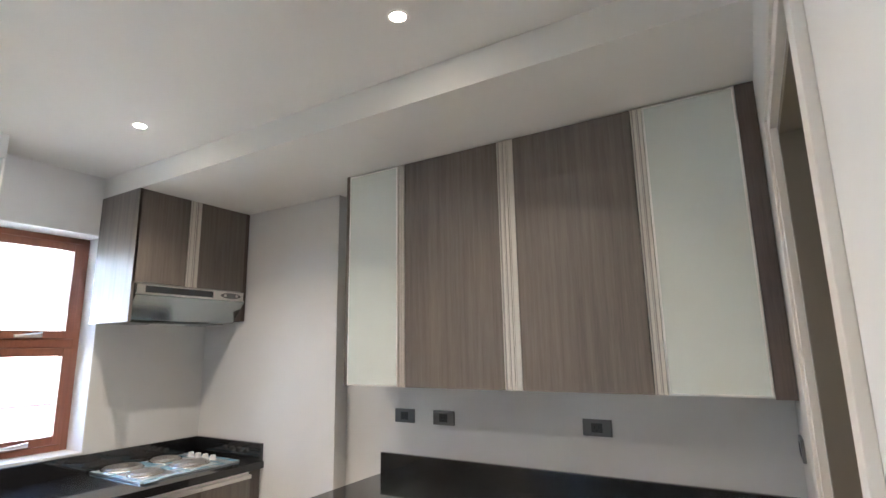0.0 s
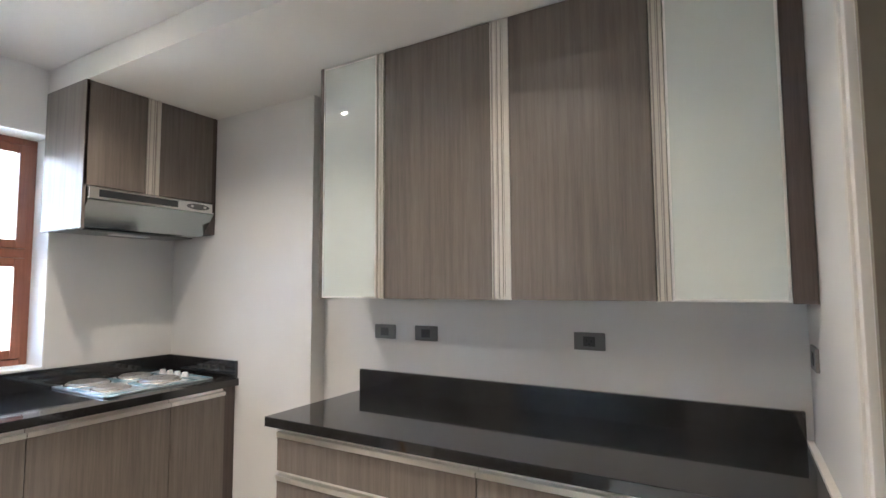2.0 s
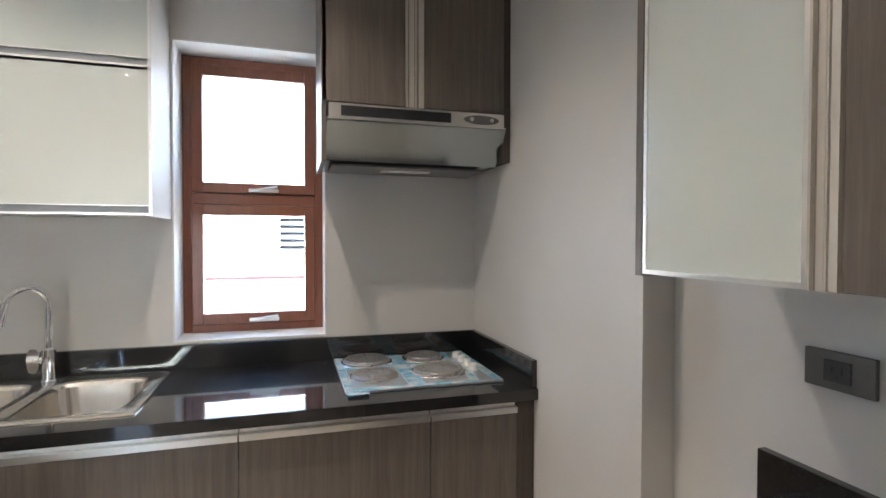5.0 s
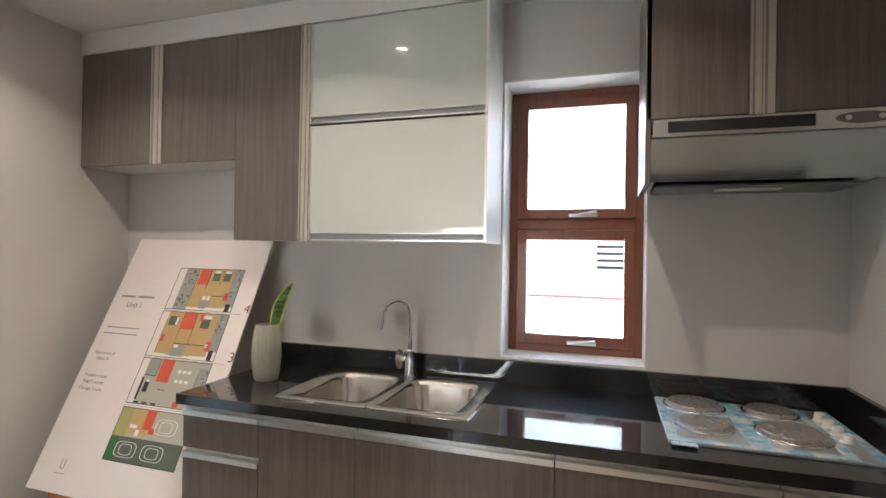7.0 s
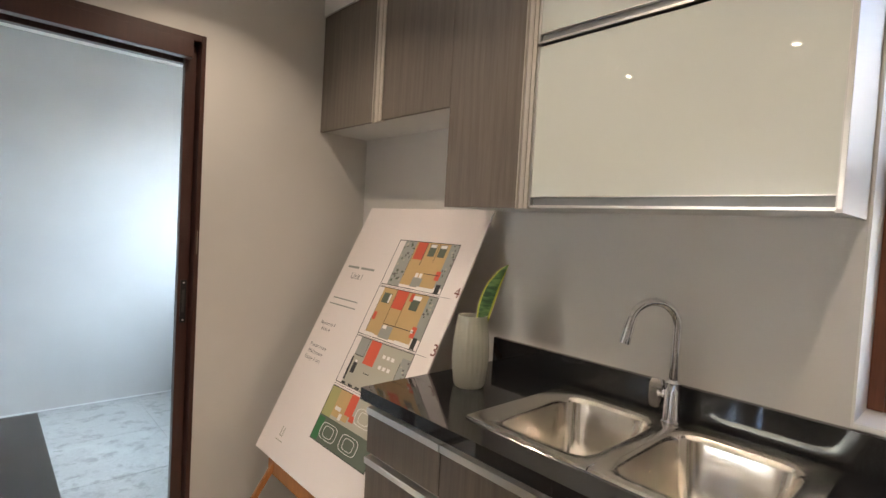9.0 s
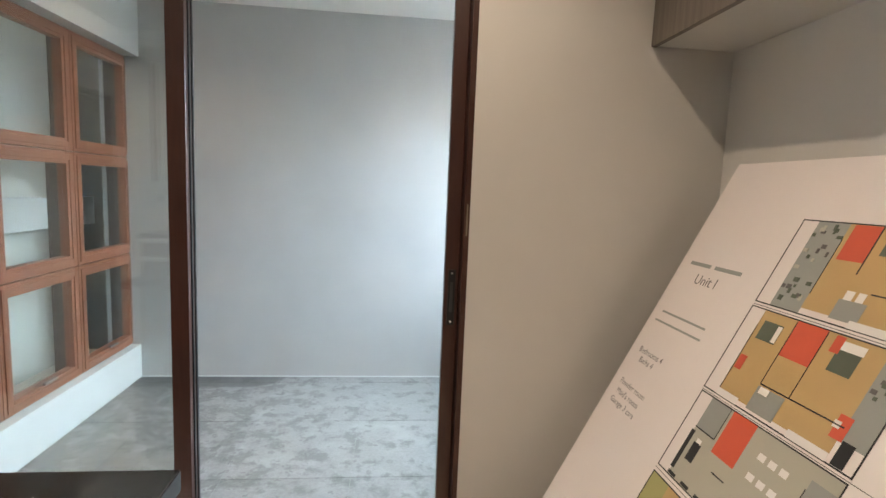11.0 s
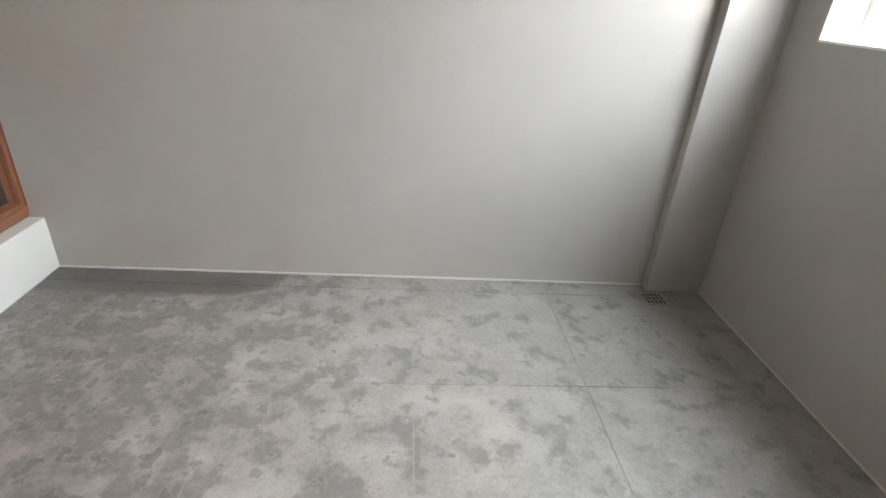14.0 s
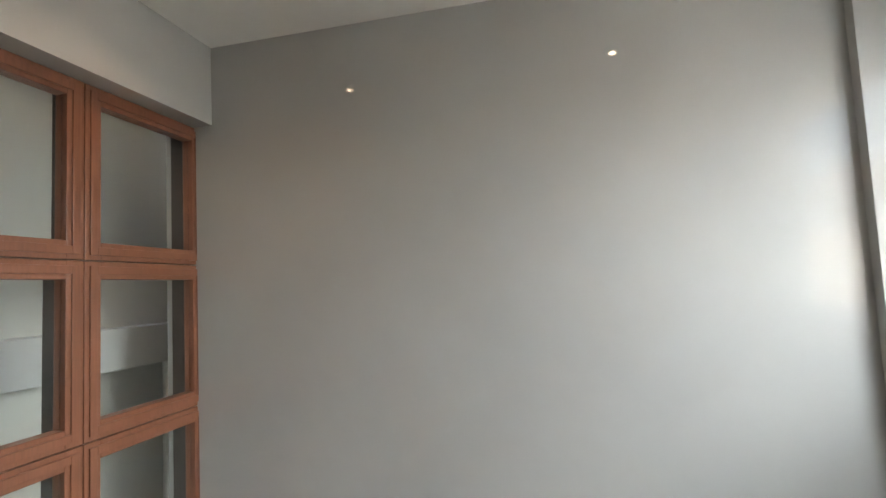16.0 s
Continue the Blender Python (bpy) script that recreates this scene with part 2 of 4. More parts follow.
setting("wall_west", wall_with_window(-3.02, WEST, SOUTH, 2.615, 0, CEIL, WIN), M_WALL, "off-white painted kitchen wall with a tall narrow window")
setting("wall_north", prism([(-2.75, PIER), (-1.57, PIER), (-1.57, NORTH), (0.66, NORTH), (0.66, 2.615), (-2.75, 2.615)], "z", 0, CEIL), M_WALL, "off-white painted kitchen wall with a shallow projecting pier")
a, b, h = E_DOOR
setting("wall_east", prism([(0.55, 0), (a, 0), (a, h), (b, h), (b, 0), (NORTH, 0), (NORTH, CEIL), (0.55, CEIL)], "x", EAST, 0.66), M_WALL, "off-white painted wall with a doorway beside the cabinets")
a, b, h = DOOR
wall_s = setting("wall_south", prism([(-3.02, 0), (a, 0), (a, h), (b, h), (b, 0), (0.66, 0), (0.66, CEIL), (-3.02, CEIL)], "y", S_NORTH, SOUTH), M_WALL, "off-white painted wall with a wide sliding door opening")
setting("floor", boxes((-2.95, 0.66, SOUTH, 2.615, -0.12, 0)), paint("kitchen_floor_tile", (0.60, 0.57, 0.52), 0.25, blotch=0.08), "pale tiled kitchen floor")
setting("ceiling", boxes((-3.02, 0.66, S_NORTH, 2.615, CEIL, CEIL + 0.16)), M_CEIL, "white painted kitchen ceiling")
setting("ceiling_soffit", boxes((WEST, EAST, 1.66, NORTH, SOFFIT, CEIL - 0.002), (WEST, -2.462, SOUTH, 1.100, 2.428, CEIL - 0.002)), M_CEIL, "white dropped soffit above the wall cabinets")

# small closed room behind the east doorway, walls and floor coloured dark for shade
setting("wall_store", boxes((0.66, 1.7, 0.55, 0.7, 0, CEIL), (0.66, 1.7, 2.0, 2.15, 0, CEIL), (1.7, 1.85, 0.55, 2.15, 0, CEIL)), M_JAMB, "plain wall of a store room, coloured dark for shade")
setting("floor_store", boxes((0.66, 1.7, 0.7, 2.0, -0.12, 0)), M_JAMB, "store room floor, coloured dark for shade")
setting("ceiling_store", boxes((0.66, 1.7, 0.7, 2.0, CEIL, CEIL + 0.1)), M_CEIL, "store room ceiling")

# living area that the kitchen opens onto
setting("wall_living_north", boxes((1.85, 8.0, 0.55, 0.70, 0, CEIL)), M_WALL, "off-white painted living room wall")
setting("wall_living_south", boxes((0.95, 8.0, -4.05, -3.9, 0, CEIL)), M_WALL, "off-white painted living room wall")
setting("wall_living_west", boxes((0.95, 1.10, -3.9, SOUTH, 0, CEIL), (0.66, 0.95, SOUTH, -0.90, 0, CEIL)), M_WALL, "off-white painted living room wall")
setting("wall_living_east", wall_with_window(8.0, 8.2, -4.05, 0.70, 0, CEIL, (-2.5, -0.9, 0.1, 2.1)), M_WALL, "off-white painted living room wall with a wide opening")
setting("floor_living", boxes((0.66, 8.0, -3.9, 0.55, -0.12, 0)), M_LIVING_FLOOR, "pale tiled living room floor")
setting("ceiling_living", boxes((0.66, 8.2, -4.05, 0.70, CEIL, CEIL + 0.16)), M_CEIL, "white painted living room ceiling")

# service yard shell
setting("wall_service_south", boxes((-3.06, 0.255, -3.2, S_BACK, 0, CEIL)), M_GREY, "glossy grey painted wall with faint blotches")
setting("wall_service_west", wall_with_window(-3.06, S_WEST, S_BACK, S_NORTH, 0, CEIL, S_WIN), M_GREY, "glossy grey painted wall below a bright window")
setting("wall_service_column", boxes((S_WEST, -2.60, S_BACK, -2.996, 0, CEIL), bevel=0.003), M_GREY, "grey painted corner pier")
setting("wall_service_north", prism([(S_WEST, 0), (a, 0), (a, h), (b, h), (b, 0), (0.2, 0), (0.2, CEIL), (S_WEST, CEIL)], "y", S_NORTH - 0.004, S_NORTH), M_GREY, "grey painted wall round the sliding door")
setting("ceiling_service", boxes((-3.06, 0.25, -3.2, S_NORTH, CEIL, CEIL + 0.16)), M_CEIL, "white painted ceiling of the service room")
setting("wall_service_curb", boxes((0.035, 0.20, S_BACK, S_NORTH, 0, 0.235), bevel=0.004), M_CURB, "pale painted low curb under the brown windows")
setting("wall_service_beam", boxes((0.0, 0.25, S_BACK, S_NORTH, 2.165, CEIL)), M_GREY, "grey painted beam above the brown windows")

# ---- camera side lamps ----
def downlight(x, y, power, group):
    ob = thing("downlight", (x, y, CEIL), "small round recessed downlight, lit warm, in the ceiling", "ceiling light", group)
    ring = lathe([(0.023, -0.001), (0.033, -0.001), (0.033, -0.003), (0.030, -0.004), (0.024, -0.003), (0.023, -0.001)], (x, y, CEIL), 32)
    part("trim_ring", ring, M_CEIL, ob, smooth=4)
    lens = lathe([(0.0001, -0.0018), (0.0228, -0.0018)], (x, y, CEIL), 32)
    part("lens", lens, M_LENS, ob)
    data = bpy.data.lights.new("downlight_bulb", "AREA")
    data.shape, data.size, data.energy, data.color, data.spread = "DISK", 0.026, power, WARM, radians(125)
    lamp = new("bulb", data)
    lamp.parent = ob
    lamp.location = (0, 0, -0.004)
    return ob


for x in (-1.86, -0.42):
    for y in (1.37, 0.485, -0.50):
        downlight(x, y, KITCHEN_LAMP, "kitchen downlights")
for x in (-1.89, -0.41):
    downlight(x, -2.36, SERVICE_LAMP if x > -1 else SERVICE_LAMP * 0.4, "service downlights")

for x, y in ((6.55, -2.80), (7.10, -2.36)):
    downlight(x, y, KITCHEN_LAMP, "living downlights")

# ---- windows ----
def pane(name, x, y0, y1, z0, z1, parent, axis="x"):
    bm = boxes((x - 0.003, x + 0.003, y0, y1, z0, z1)) if axis == "x" else boxes((y0, y1, x - 0.003, x + 0.003, z0, z1))
    p = part(name, bm, M_GLASS, parent)
    p.visible_shadow = False
    return p


def frame_x(x0, x1, y0, y1, z0, z1, w, bevel=0.004, top=None, bottom=None):
    """A rectangular frame in a plane of one x."""
    t, b = top or w, bottom or w
    return boxes((x0, x1, y0, y0 + w, z0, z1), (x0, x1, y1 - w, y1, z0, z1), (x0, x1, y0 + w, y1 - w, z1 - t, z1), (x0, x1, y0 + w, y1 - w, z0, z0 + b), bevel=bevel)


win = thing("window_1", (-2.85, 1.4, 1.0), "tall narrow brown-framed window with two awning sashes", "", kind="structure")
rv = 0.006
part("reveal", boxes((-3.019, WEST + 0.003, WIN[0], WIN[0] + rv, WIN[2], WIN[3]), (-3.019, WEST + 0.003, WIN[1] - rv, WIN[1], WIN[2], WIN[3]),
                     (-3.019, WEST + 0.003, WIN[0] + rv, WIN[1] - rv, WIN[3] - rv, WIN[3])), M_REVEAL, win)
part("window_sill", boxes((-3.019, WEST + 0.004, WIN[0] + rv, WIN[1] - rv, WIN[2], WIN[2] + 0.012), bevel=0.002), M_REVEAL, win)
part("window_frame", frame_x(-2.972, -2.915, WIN[0] + 0.006, WIN[1] - 0.006, 1.012, 2.194, 0.034), M_FRAME, win)
part("transom", boxes((-2.972, -2.915, 1.146, 1.655, 1.565, 1.612), (-2.972, -2.9605, 1.140, 1.660, 1.540, 1.565), (-2.972, -2.9605, 1.140, 1.660, 1.612, 1.640), bevel=0.002), M_FRAME, win)
for z0, z1 in ((1.048, 1.563), (1.614, 2.158)):
    sash = part("sash", frame_x(-2.960, -2.905, 1.146, 1.656, z0, z1, 0.045), M_FRAME, win)
    pane("pane", -2.935, 1.191, 1.611, z0 + 0.045, z1 - 0.045, sash)
    h = boxes((-2.907, -2.893, 1.375, 1.50, z0 + 0.006, z0 + 0.022), bevel=0.004)
    rod(h, (-2.90, 1.40, z0 + 0.016), (-2.885, 1.495, z0 + 0.03), 0.006, 0.005, 12)
    part("handle", h, M_ALU, sash, "silver fold-down latch", smooth=0.6)

# ---- neighbouring house and ground outside ----
M_OUT = paint("sunlit_white_render", (0.78, 0.77, 0.74), 0.8, blotch=0.05)
M_RED = paint("red_oxide_band", (0.060, 0.004, 0.003), 0.6)
M_ROOF = paint("grey_roof_sheet", (0.35, 0.35, 0.36), 0.5)
# near-black colour for the shadow gaps between louvre blades
M_SLAT_GAP = mat_new("louvre_gap_shade", (0.004, 0.0045, 0.005), 0.8, spec=0.1)
setting("ground", boxes((-400, 400, -400, 400, -0.6, -0.13)), paint("concrete_ground", (0.38, 0.37, 0.34), 0.9), "pale concrete ground")
house = thing("house", (-7.5, 1.0, -0.13), "white rendered neighbouring house in bright light", "house")
part("wall", boxes((-9.0, -6.0, -0.6, 8, -0.13, 2.55)), M_OUT, house)
part("string_course", boxes((-6.0, -5.965, -0.6, 8, 1.008, 1.034)), M_RED, house, "thin red painted string course")
part("roof", prism([(-9.3, 2.5), (-5.7, 2.5), (-5.7, 2.58), (-7.5, 3.5), (-9.3, 2.58)], "y", -0.9, 8.3), M_ROOF, house)
for z in (0.35, 0.70, 1.30, 1.60, 1.90, 2.20):
    part("siding_board", boxes((-6.0, -5.985, -0.6, 8, z, z + 0.285)), M_OUT, house)
for y0, y1, z0, n in ((1.44, 1.72, 1.30, 5), (1.76, 2.30, 1.12, 8)):
    lv = part("louvre", boxes((-6.0, -5.955, y0 - 0.02, y0, z0 - 0.02, z0 + n * 0.07), (-6.0, -5.955, y1, y1 + 0.02, z0 - 0.02, z0 + n * 0.07), (-6.0, -5.955, y0, y1, z0 - 0.02, z0), (-6.0, -5.978, y0, y1, z0, z0 + n * 0.07)), M_OUT, house)
    for i in range(n):
        # dark strips painted where the gaps between blades lie in shadow
        part("slat_gap_shade", boxes((-5.977, -5.955, y0, y1, z0 + 0.012 + i * 0.07, z0 + 0.044 + i * 0.07)), M_SLAT_GAP, lv)

# ---- wall cabinets over the long counter ----
UF = 2.155  # face of the doors
FT = 0.018


def alu_v(name, x0, x1, z0, z1, parent, y=UF):
    """An upright two-lipped aluminium edge profile on a y face."""
    w = x1 - x0
    lips = [(0.0, 0.10, -0.004), (0.21, 0.47, 0.001), (0.53, 0.60, -0.001), (0.72, 1.0, -0.003)]
    bm = boxes(*[(x0 + w * a, x0 + w * b, y + d, y + FT, z0, z1) for a, b, d in lips])
    p = part(name, bm, M_PROFILE, parent, "brushed aluminium edge profile")
    part("groove", boxes(*[(x0 + w * a[1], x0 + w * b[0], y + 0.0035, y + FT, z0, z1) for a, b in zip(lips, lips[1:])]), M_GROOVE, p, "dark groove")
    return p


def glass_door_y(x0, x1, z0, z1, parent, y=UF, rim=0.008):
    d = part("door", boxes((x0 + rim, x1 - rim, y + 0.002, y + FT, z0 + rim, z1 - rim)), M_GLASSDOOR, parent, "white back-painted glass door")
    part("door_rim", boxes((x0, x0 + rim, y, y + FT, z0, z1), (x1 - rim, x1, y, y + FT, z0, z1), (x0 + rim, x1 - rim, y, y + FT, z0, z0 + rim), (x0 + rim, x1 - rim, y, y + FT, z1 - rim, z1)), M_ALU, d)
    return d


def wall_cabinet_y(x0, x1, label):
    c = thing("wall_cabinet", ((x0 + x1) / 2, NORTH, 1.357), label, "cabinet", "wall cabinets over the long counter")
    t = 0.016
    part("body", boxes((x0 + 0.001, x0 + t, UF + FT + 0.002, NORTH, 1.357, SOFFIT - 0.003), (x1 - t, x1 - 0.001, UF + FT + 0.002, NORTH, 1.357, SOFFIT - 0.003),
                       (x0 + t, x1 - t, UF + FT + 0.002, NORTH, 1.357, 1.357 + t), (x0 + t, x1 - t, UF + FT + 0.002, NORTH, SOFFIT - 0.003 - t, SOFFIT - 0.003),
                       (x0 + t, x1 - t, NORTH - 0.008, NORTH - 0.001, 1.357 + t, SOFFIT - 0.003 - t)), M_CARCASS, c)
    return c


Z0, Z1 = 1.357, SOFFIT - 0.006
c = wall_cabinet_y(-1.30, -0.955, "wall cabinet with a white glass door and aluminium edges")
part("side_panel", boxes((-1.318, -1.3005, UF, NORTH, Z0 - 0.004, SOFFIT - 0.002)), M_LAM, c)
glass_door_y(-1.298, -0.995, Z0, Z1, c)
alu_v("edge_profile", -0.993, -0.957, Z0, Z1, c)
c = wall_cabinet_y(-0.955, -0.415, "wall cabinet with a grey-brown laminate door")
part("door", boxes((-0.953, -0.462, UF, UF + FT, Z0, Z1), bevel=0.0012), M_LAM, c)
alu_v("edge_profile", -0.460, -0.417, Z0, Z1, c)
c = wall_cabinet_y(-0.415, 0.100, "wall cabinet with a grey-brown laminate door")
part("edge_profile", boxes((-0.414, -0.409, UF - 0.003, UF + FT, Z0, Z1), (-0.409, -0.388, UF + 0.001, UF + FT, Z0, Z1)), M_PROFILE, c, "brushed aluminium edge profile")
part("door", boxes((-0.386, 0.098, UF, UF + FT, Z0, Z1), bevel=0.0012), M_LAM, c)
c = wall_cabinet_y(0.100, 0.495, "wall cabinet with a white glass door and aluminium edges")
alu_v("edge_profile", 0.102, 0.141, Z0, Z1, c)
glass_door_y(0.143, 0.448, Z0, Z1, c)
part("filler_strip", boxes((0.450, 0.508, UF - 0.001, UF + FT, Z0 - 0.004, Z1)), M_LAM_DARK, c, "dark laminate filler strip")

# ---- long counter with drawers ----
CF = 1.862
solid("countertop", boxes((-1.315, EAST - 0.001, CF, NORTH - 0.001, CTR - 0.038, CTR), bevel=0.0025), M_GRANITE, "polished black granite countertop on grey-brown drawers", "countertop")
solid("backsplash", boxes((-1.315, 0.488, NORTH - 0.021, NORTH - 0.001, CTR, 1.002), bevel=0.0015), M_GRANITE, "polished black granite upstand along the wall", "backsplash")
solid("side_upstand", boxes((0.489, EAST - 0.001, CF + 0.01, NORTH - 0.001, CTR, CTR + 0.012), bevel=0.0015), M_TRIM, "white sealing strip between counter and wall", "trim")


def drawer_unit_y(x0, x1):
    c = thing("base_cabinet", ((x0 + x1) / 2, 2.1, 0), "grey-brown laminate drawer unit with aluminium grip profiles", "cabinet", "base units under the long counter")
    part("body", boxes((x0 + 0.001, x1 - 0.001, CF + 0.045, NORTH - 0.002, 0.09, CTR - 0.040)), M_LAM, c)
    part("plinth", boxes((x0 + 0.002, x1 - 0.002, CF + 0.09, CF + 0.105, 0, 0.089)), M_LAM_DARK, c)
    for z0, z1 in ((0.695, 0.835), (0.40, 0.672), (0.10, 0.377)):
        d = part("drawer_front", boxes((x0 + 0.002, x1 - 0.002, CF + 0.024, CF + 0.042, z0, z1), bevel=0.001), M_LAM, c)
        part("grip_profile", boxes((x0 + 0.002, x1 - 0.002, CF + 0.016, CF + 0.042, z1 + 0.001, z1 + 0.007), (x0 + 0.002, x1 - 0.002, CF + 0.016, CF + 0.019, z1 - 0.012, z1 + 0.001), (x0 + 0.002, x1 - 0.002, CF + 0.040, CF + 0.044, z1 + 0.007, z1 + 0.022)), M_ALU, d, "aluminium grip profile")


for x0, x1 in ((-1.27, -0.402), (-0.402, 0.50)):
    drawer_unit_y(x0, x1)

# ---- sockets ----
def socket_y(x, z, y=NORTH):
    s = thing("socket", (x, y, z), "dark grey socket plate on the painted wall", "socket", "sockets above the counter")
    part("plate", boxes((x - 0.060, x + 0.060, y - 0.010, y, z - 0.034, z + 0.034), bevel=0.003), M_PLATE, s)
    part("insert", boxes((x - 0.023, x + 0.023, y - 0.0125, y - 0.010, z - 0.019, z + 0.019), bevel=0.001), M_PLATE_IN, s)
    part("slots", boxes((x - 0.010, x - 0.007, y - 0.0130, y - 0.0125, z - 0.004, z + 0.008), (x + 0.007, x + 0.010, y - 0.0130, y - 0.0125, z - 0.004, z + 0.008), (x - 0.003, x + 0.003, y - 0.0130, y - 0.0125, z - 0.013, z - 0.008)), M_BLACK, s)


for x in (-1.170, -0.937, -0.190):
    socket_y(x, 1.190)
s = thing("socket", (EAST, 2.30, 1.19), "dark grey socket plate on the side wall", "socket", "sockets above the counter")
part("plate", boxes((EAST - 0.010, EAST, 2.24, 2.36, 1.155, 1.225), bevel=0.003), M_PLATE, s)
part("insert", boxes((EAST - 0.0125, EAST - 0.010, 2.277, 2.323, 1.171, 1.209), bevel=0.001), M_PLATE_IN, s)

# ---- doorway in the east wall ----
door_e = thing("door_1", (EAST, 1.3, 0), "white-cased doorway with an olive-brown jamb", "", kind="structure")
a, b, h = E_DOOR
cw = 0.055
part("casing", boxes((EAST - 0.014, EAST, b, b + cw, 0, h + cw), (EAST - 0.014, EAST, a - cw, a, 0, h + cw), (EAST - 0.014, EAST, a, b, h, h + cw), (EAST - 0.020, EAST - 0.014, b + cw * 0.55, b + cw, 0, h + cw), (EAST - 0.020, EAST - 0.014, a, b + cw * 0.55, h + cw * 0.55, h + cw), bevel=0.0015), M_TRIM, door_e)
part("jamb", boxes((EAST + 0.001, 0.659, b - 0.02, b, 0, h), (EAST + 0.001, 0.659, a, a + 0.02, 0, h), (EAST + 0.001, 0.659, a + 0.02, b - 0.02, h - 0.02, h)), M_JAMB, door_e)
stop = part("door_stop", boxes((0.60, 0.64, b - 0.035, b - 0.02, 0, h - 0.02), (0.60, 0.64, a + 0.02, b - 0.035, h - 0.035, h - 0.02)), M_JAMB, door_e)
part("strike_plate", boxes((0.565, 0.592, b - 0.0225, b - 0.02, 1.03, 1.11), bevel=0.001), M_ALU, door_e, "steel strike plate")

# ---- sink counter along the window wall ----
SF = -2.110
E1 = -0.015
def plate_with_hole(x0, x1, y0, y1, hx0, hx1, hy0, hy1, z0, z1):
    bm = bmesh.new()
    rings = [[bm.verts.new((x, y, z)) for x, y in ((a, c), (b, c), (b, d), (a, d))] for a, b, c, d in ((x0, x1, y0, y1), (hx0, hx1, hy0, hy1)) for z in (z0, z1)]
    for p, q in ((rings[1], rings[3]), (rings[3], rings[2]), (rings[2], rings[0]), (rings[0], rings[1])):
        for i in range(4):
            bm.faces.new((p[i], p[(i + 1) % 4], q[(i + 1) % 4], q[i]))
    return bm


solid("sink_countertop", plate_with_hole(WEST + 0.001, SF, E1, PIER - 0.001, -2.66, -2.245, 0.40, 1.07, CTR - 0.038, CTR), M_GRANITE, "polished black granite countertop with sink and hob", "countertop")
solid("sink_backsplash", boxes((WEST + 0.001, WEST + 0.021, E1, PIER - 0.001, CTR, 0.997), bevel=0.0015), M_GRANITE, "black granite upstand under the window", "backsplash")
solid("hob_backsplash", boxes((WEST + 0.022, SF - 0.010, PIER - 0.021, PIER - 0.001, CTR, 0.997), bevel=0.0015), M_GRANITE, "black granite upstand beside the hob", "backsplash")


def grip_x(y0, y1, z, parent, x=-2.150):
    part("grip_profile", boxes((x + 0.0, x + 0.026, y0 + 0.002, y1 - 0.002, z + 0.001, z + 0.007), (x + 0.022, x + 0.026, y0 + 0.002, y1 - 0.002, z - 0.013, z + 0.001), (x - 0.002, x + 0.002, y0 + 0.002, y1 - 0.002, z + 0.007, z + 0.022)), M_ALU, parent, "aluminium grip profile")


def base_unit_x(y0, y1, fronts, label):
    c = thing("base_cabinet", (-2.45, (y0 + y1) / 2, 0), label, "cabinet", "base units along the window wall")
    part("body", boxes((WEST + 0.002, -2.152, y0 + 0.001, y1 - 0.001, 0.09, CTR - 0.22), (WEST + 0.002, -2.152, y0 + 0.001, y0 + 0.018, CTR - 0.22, CTR - 0.040), (WEST + 0.002, -2.152, y1 - 0.018, y1 - 0.001, CTR - 0.22, CTR - 0.040), (-2.170, -2.152, y0 + 0.018, y1 - 0.018, CTR - 0.22, CTR - 0.040)), M_LAM, c)
    part("plinth", boxes((-2.21, -2.195, y0 + 0.002, y1 - 0.002, 0, 0.089)), M_LAM_DARK, c)
    for f in fronts:
        fy0, fy1, z0, z1, name = f
        d = part(name, boxes((-2.150, -2.132, fy0 + 0.0015, fy1 - 0.0015, z0, z1), bevel=0.001), M_LAM, c)
        grip_x(fy0, fy1, z1, d)


base_unit_x(0.0, 0.345, [(0.0, 0.345, 0.695, 0.832, "drawer_front"), (0.0, 0.345, 0.40, 0.672, "drawer_front"), (0.0, 0.345, 0.10, 0.377, "drawer_front")], "grey-brown laminate drawer unit at the counter end")
base_unit_x(0.345, 1.40, [(0.345, 0.735, 0.10, 0.832, "door"), (0.735, 1.40, 0.10, 0.832, "door")], "grey-brown laminate sink base unit")
base_unit_x(1.40, 2.30, [(1.40, 1.99, 0.10, 0.832, "door"), (1.99, 2.30, 0.10, 0.832, "door")], "grey-brown laminate base unit under the hob")
solid("filler_panel", boxes((-2.66, -2.140, 2.302, PIER - 0.002, 0, CTR - 0.040)), M_LAM_DARK, "dark laminate filler panel beside the pier", "panel")

# ---- cabinets above the sink ----
HF = -2.467


def alu_vx(y0, y1, z0, z1, parent, x=HF):
    w = y1 - y0
    lips = [(0.0, 0.10, 0.004), (0.21, 0.47, -0.001), (0.53, 0.60, 0.001), (0.72, 1.0, 0.003)]
    p = part("edge_profile", boxes(*[(x - FT, x + d, y0 + w * a, y0 + w * b, z0, z1) for a, b, d in lips]), M_PROFILE, parent, "brushed aluminium edge profile")
    part("groove", boxes(*[(x - FT, x - 0.0035, y0 + w * a[1], y0 + w * b[0], z0, z1) for a, b in zip(lips, lips[1:])]), M_GROOVE, p, "dark groove")
    return p


def cab_body_x(c, y0, y1, z0, z1, x=HF):
    t = 0.016
    bx = x - FT - 0.002
    part("body", boxes((WEST + 0.001, bx, y0 + 0.001, y0 + t, z0, z1), (WEST + 0.001, bx, y1 - t, y1 - 0.001, z0, z1), (WEST + 0.001, bx, y0 + t, y1 - t, z0, z0 + t), (WEST + 0.001, bx, y0 + t, y1 - t, z1 - t, z1), (WEST + 0.001, WEST + 0.009, y0 + t, y1 - t, z0 + t, z1 - t)), M_CARCASS, c)


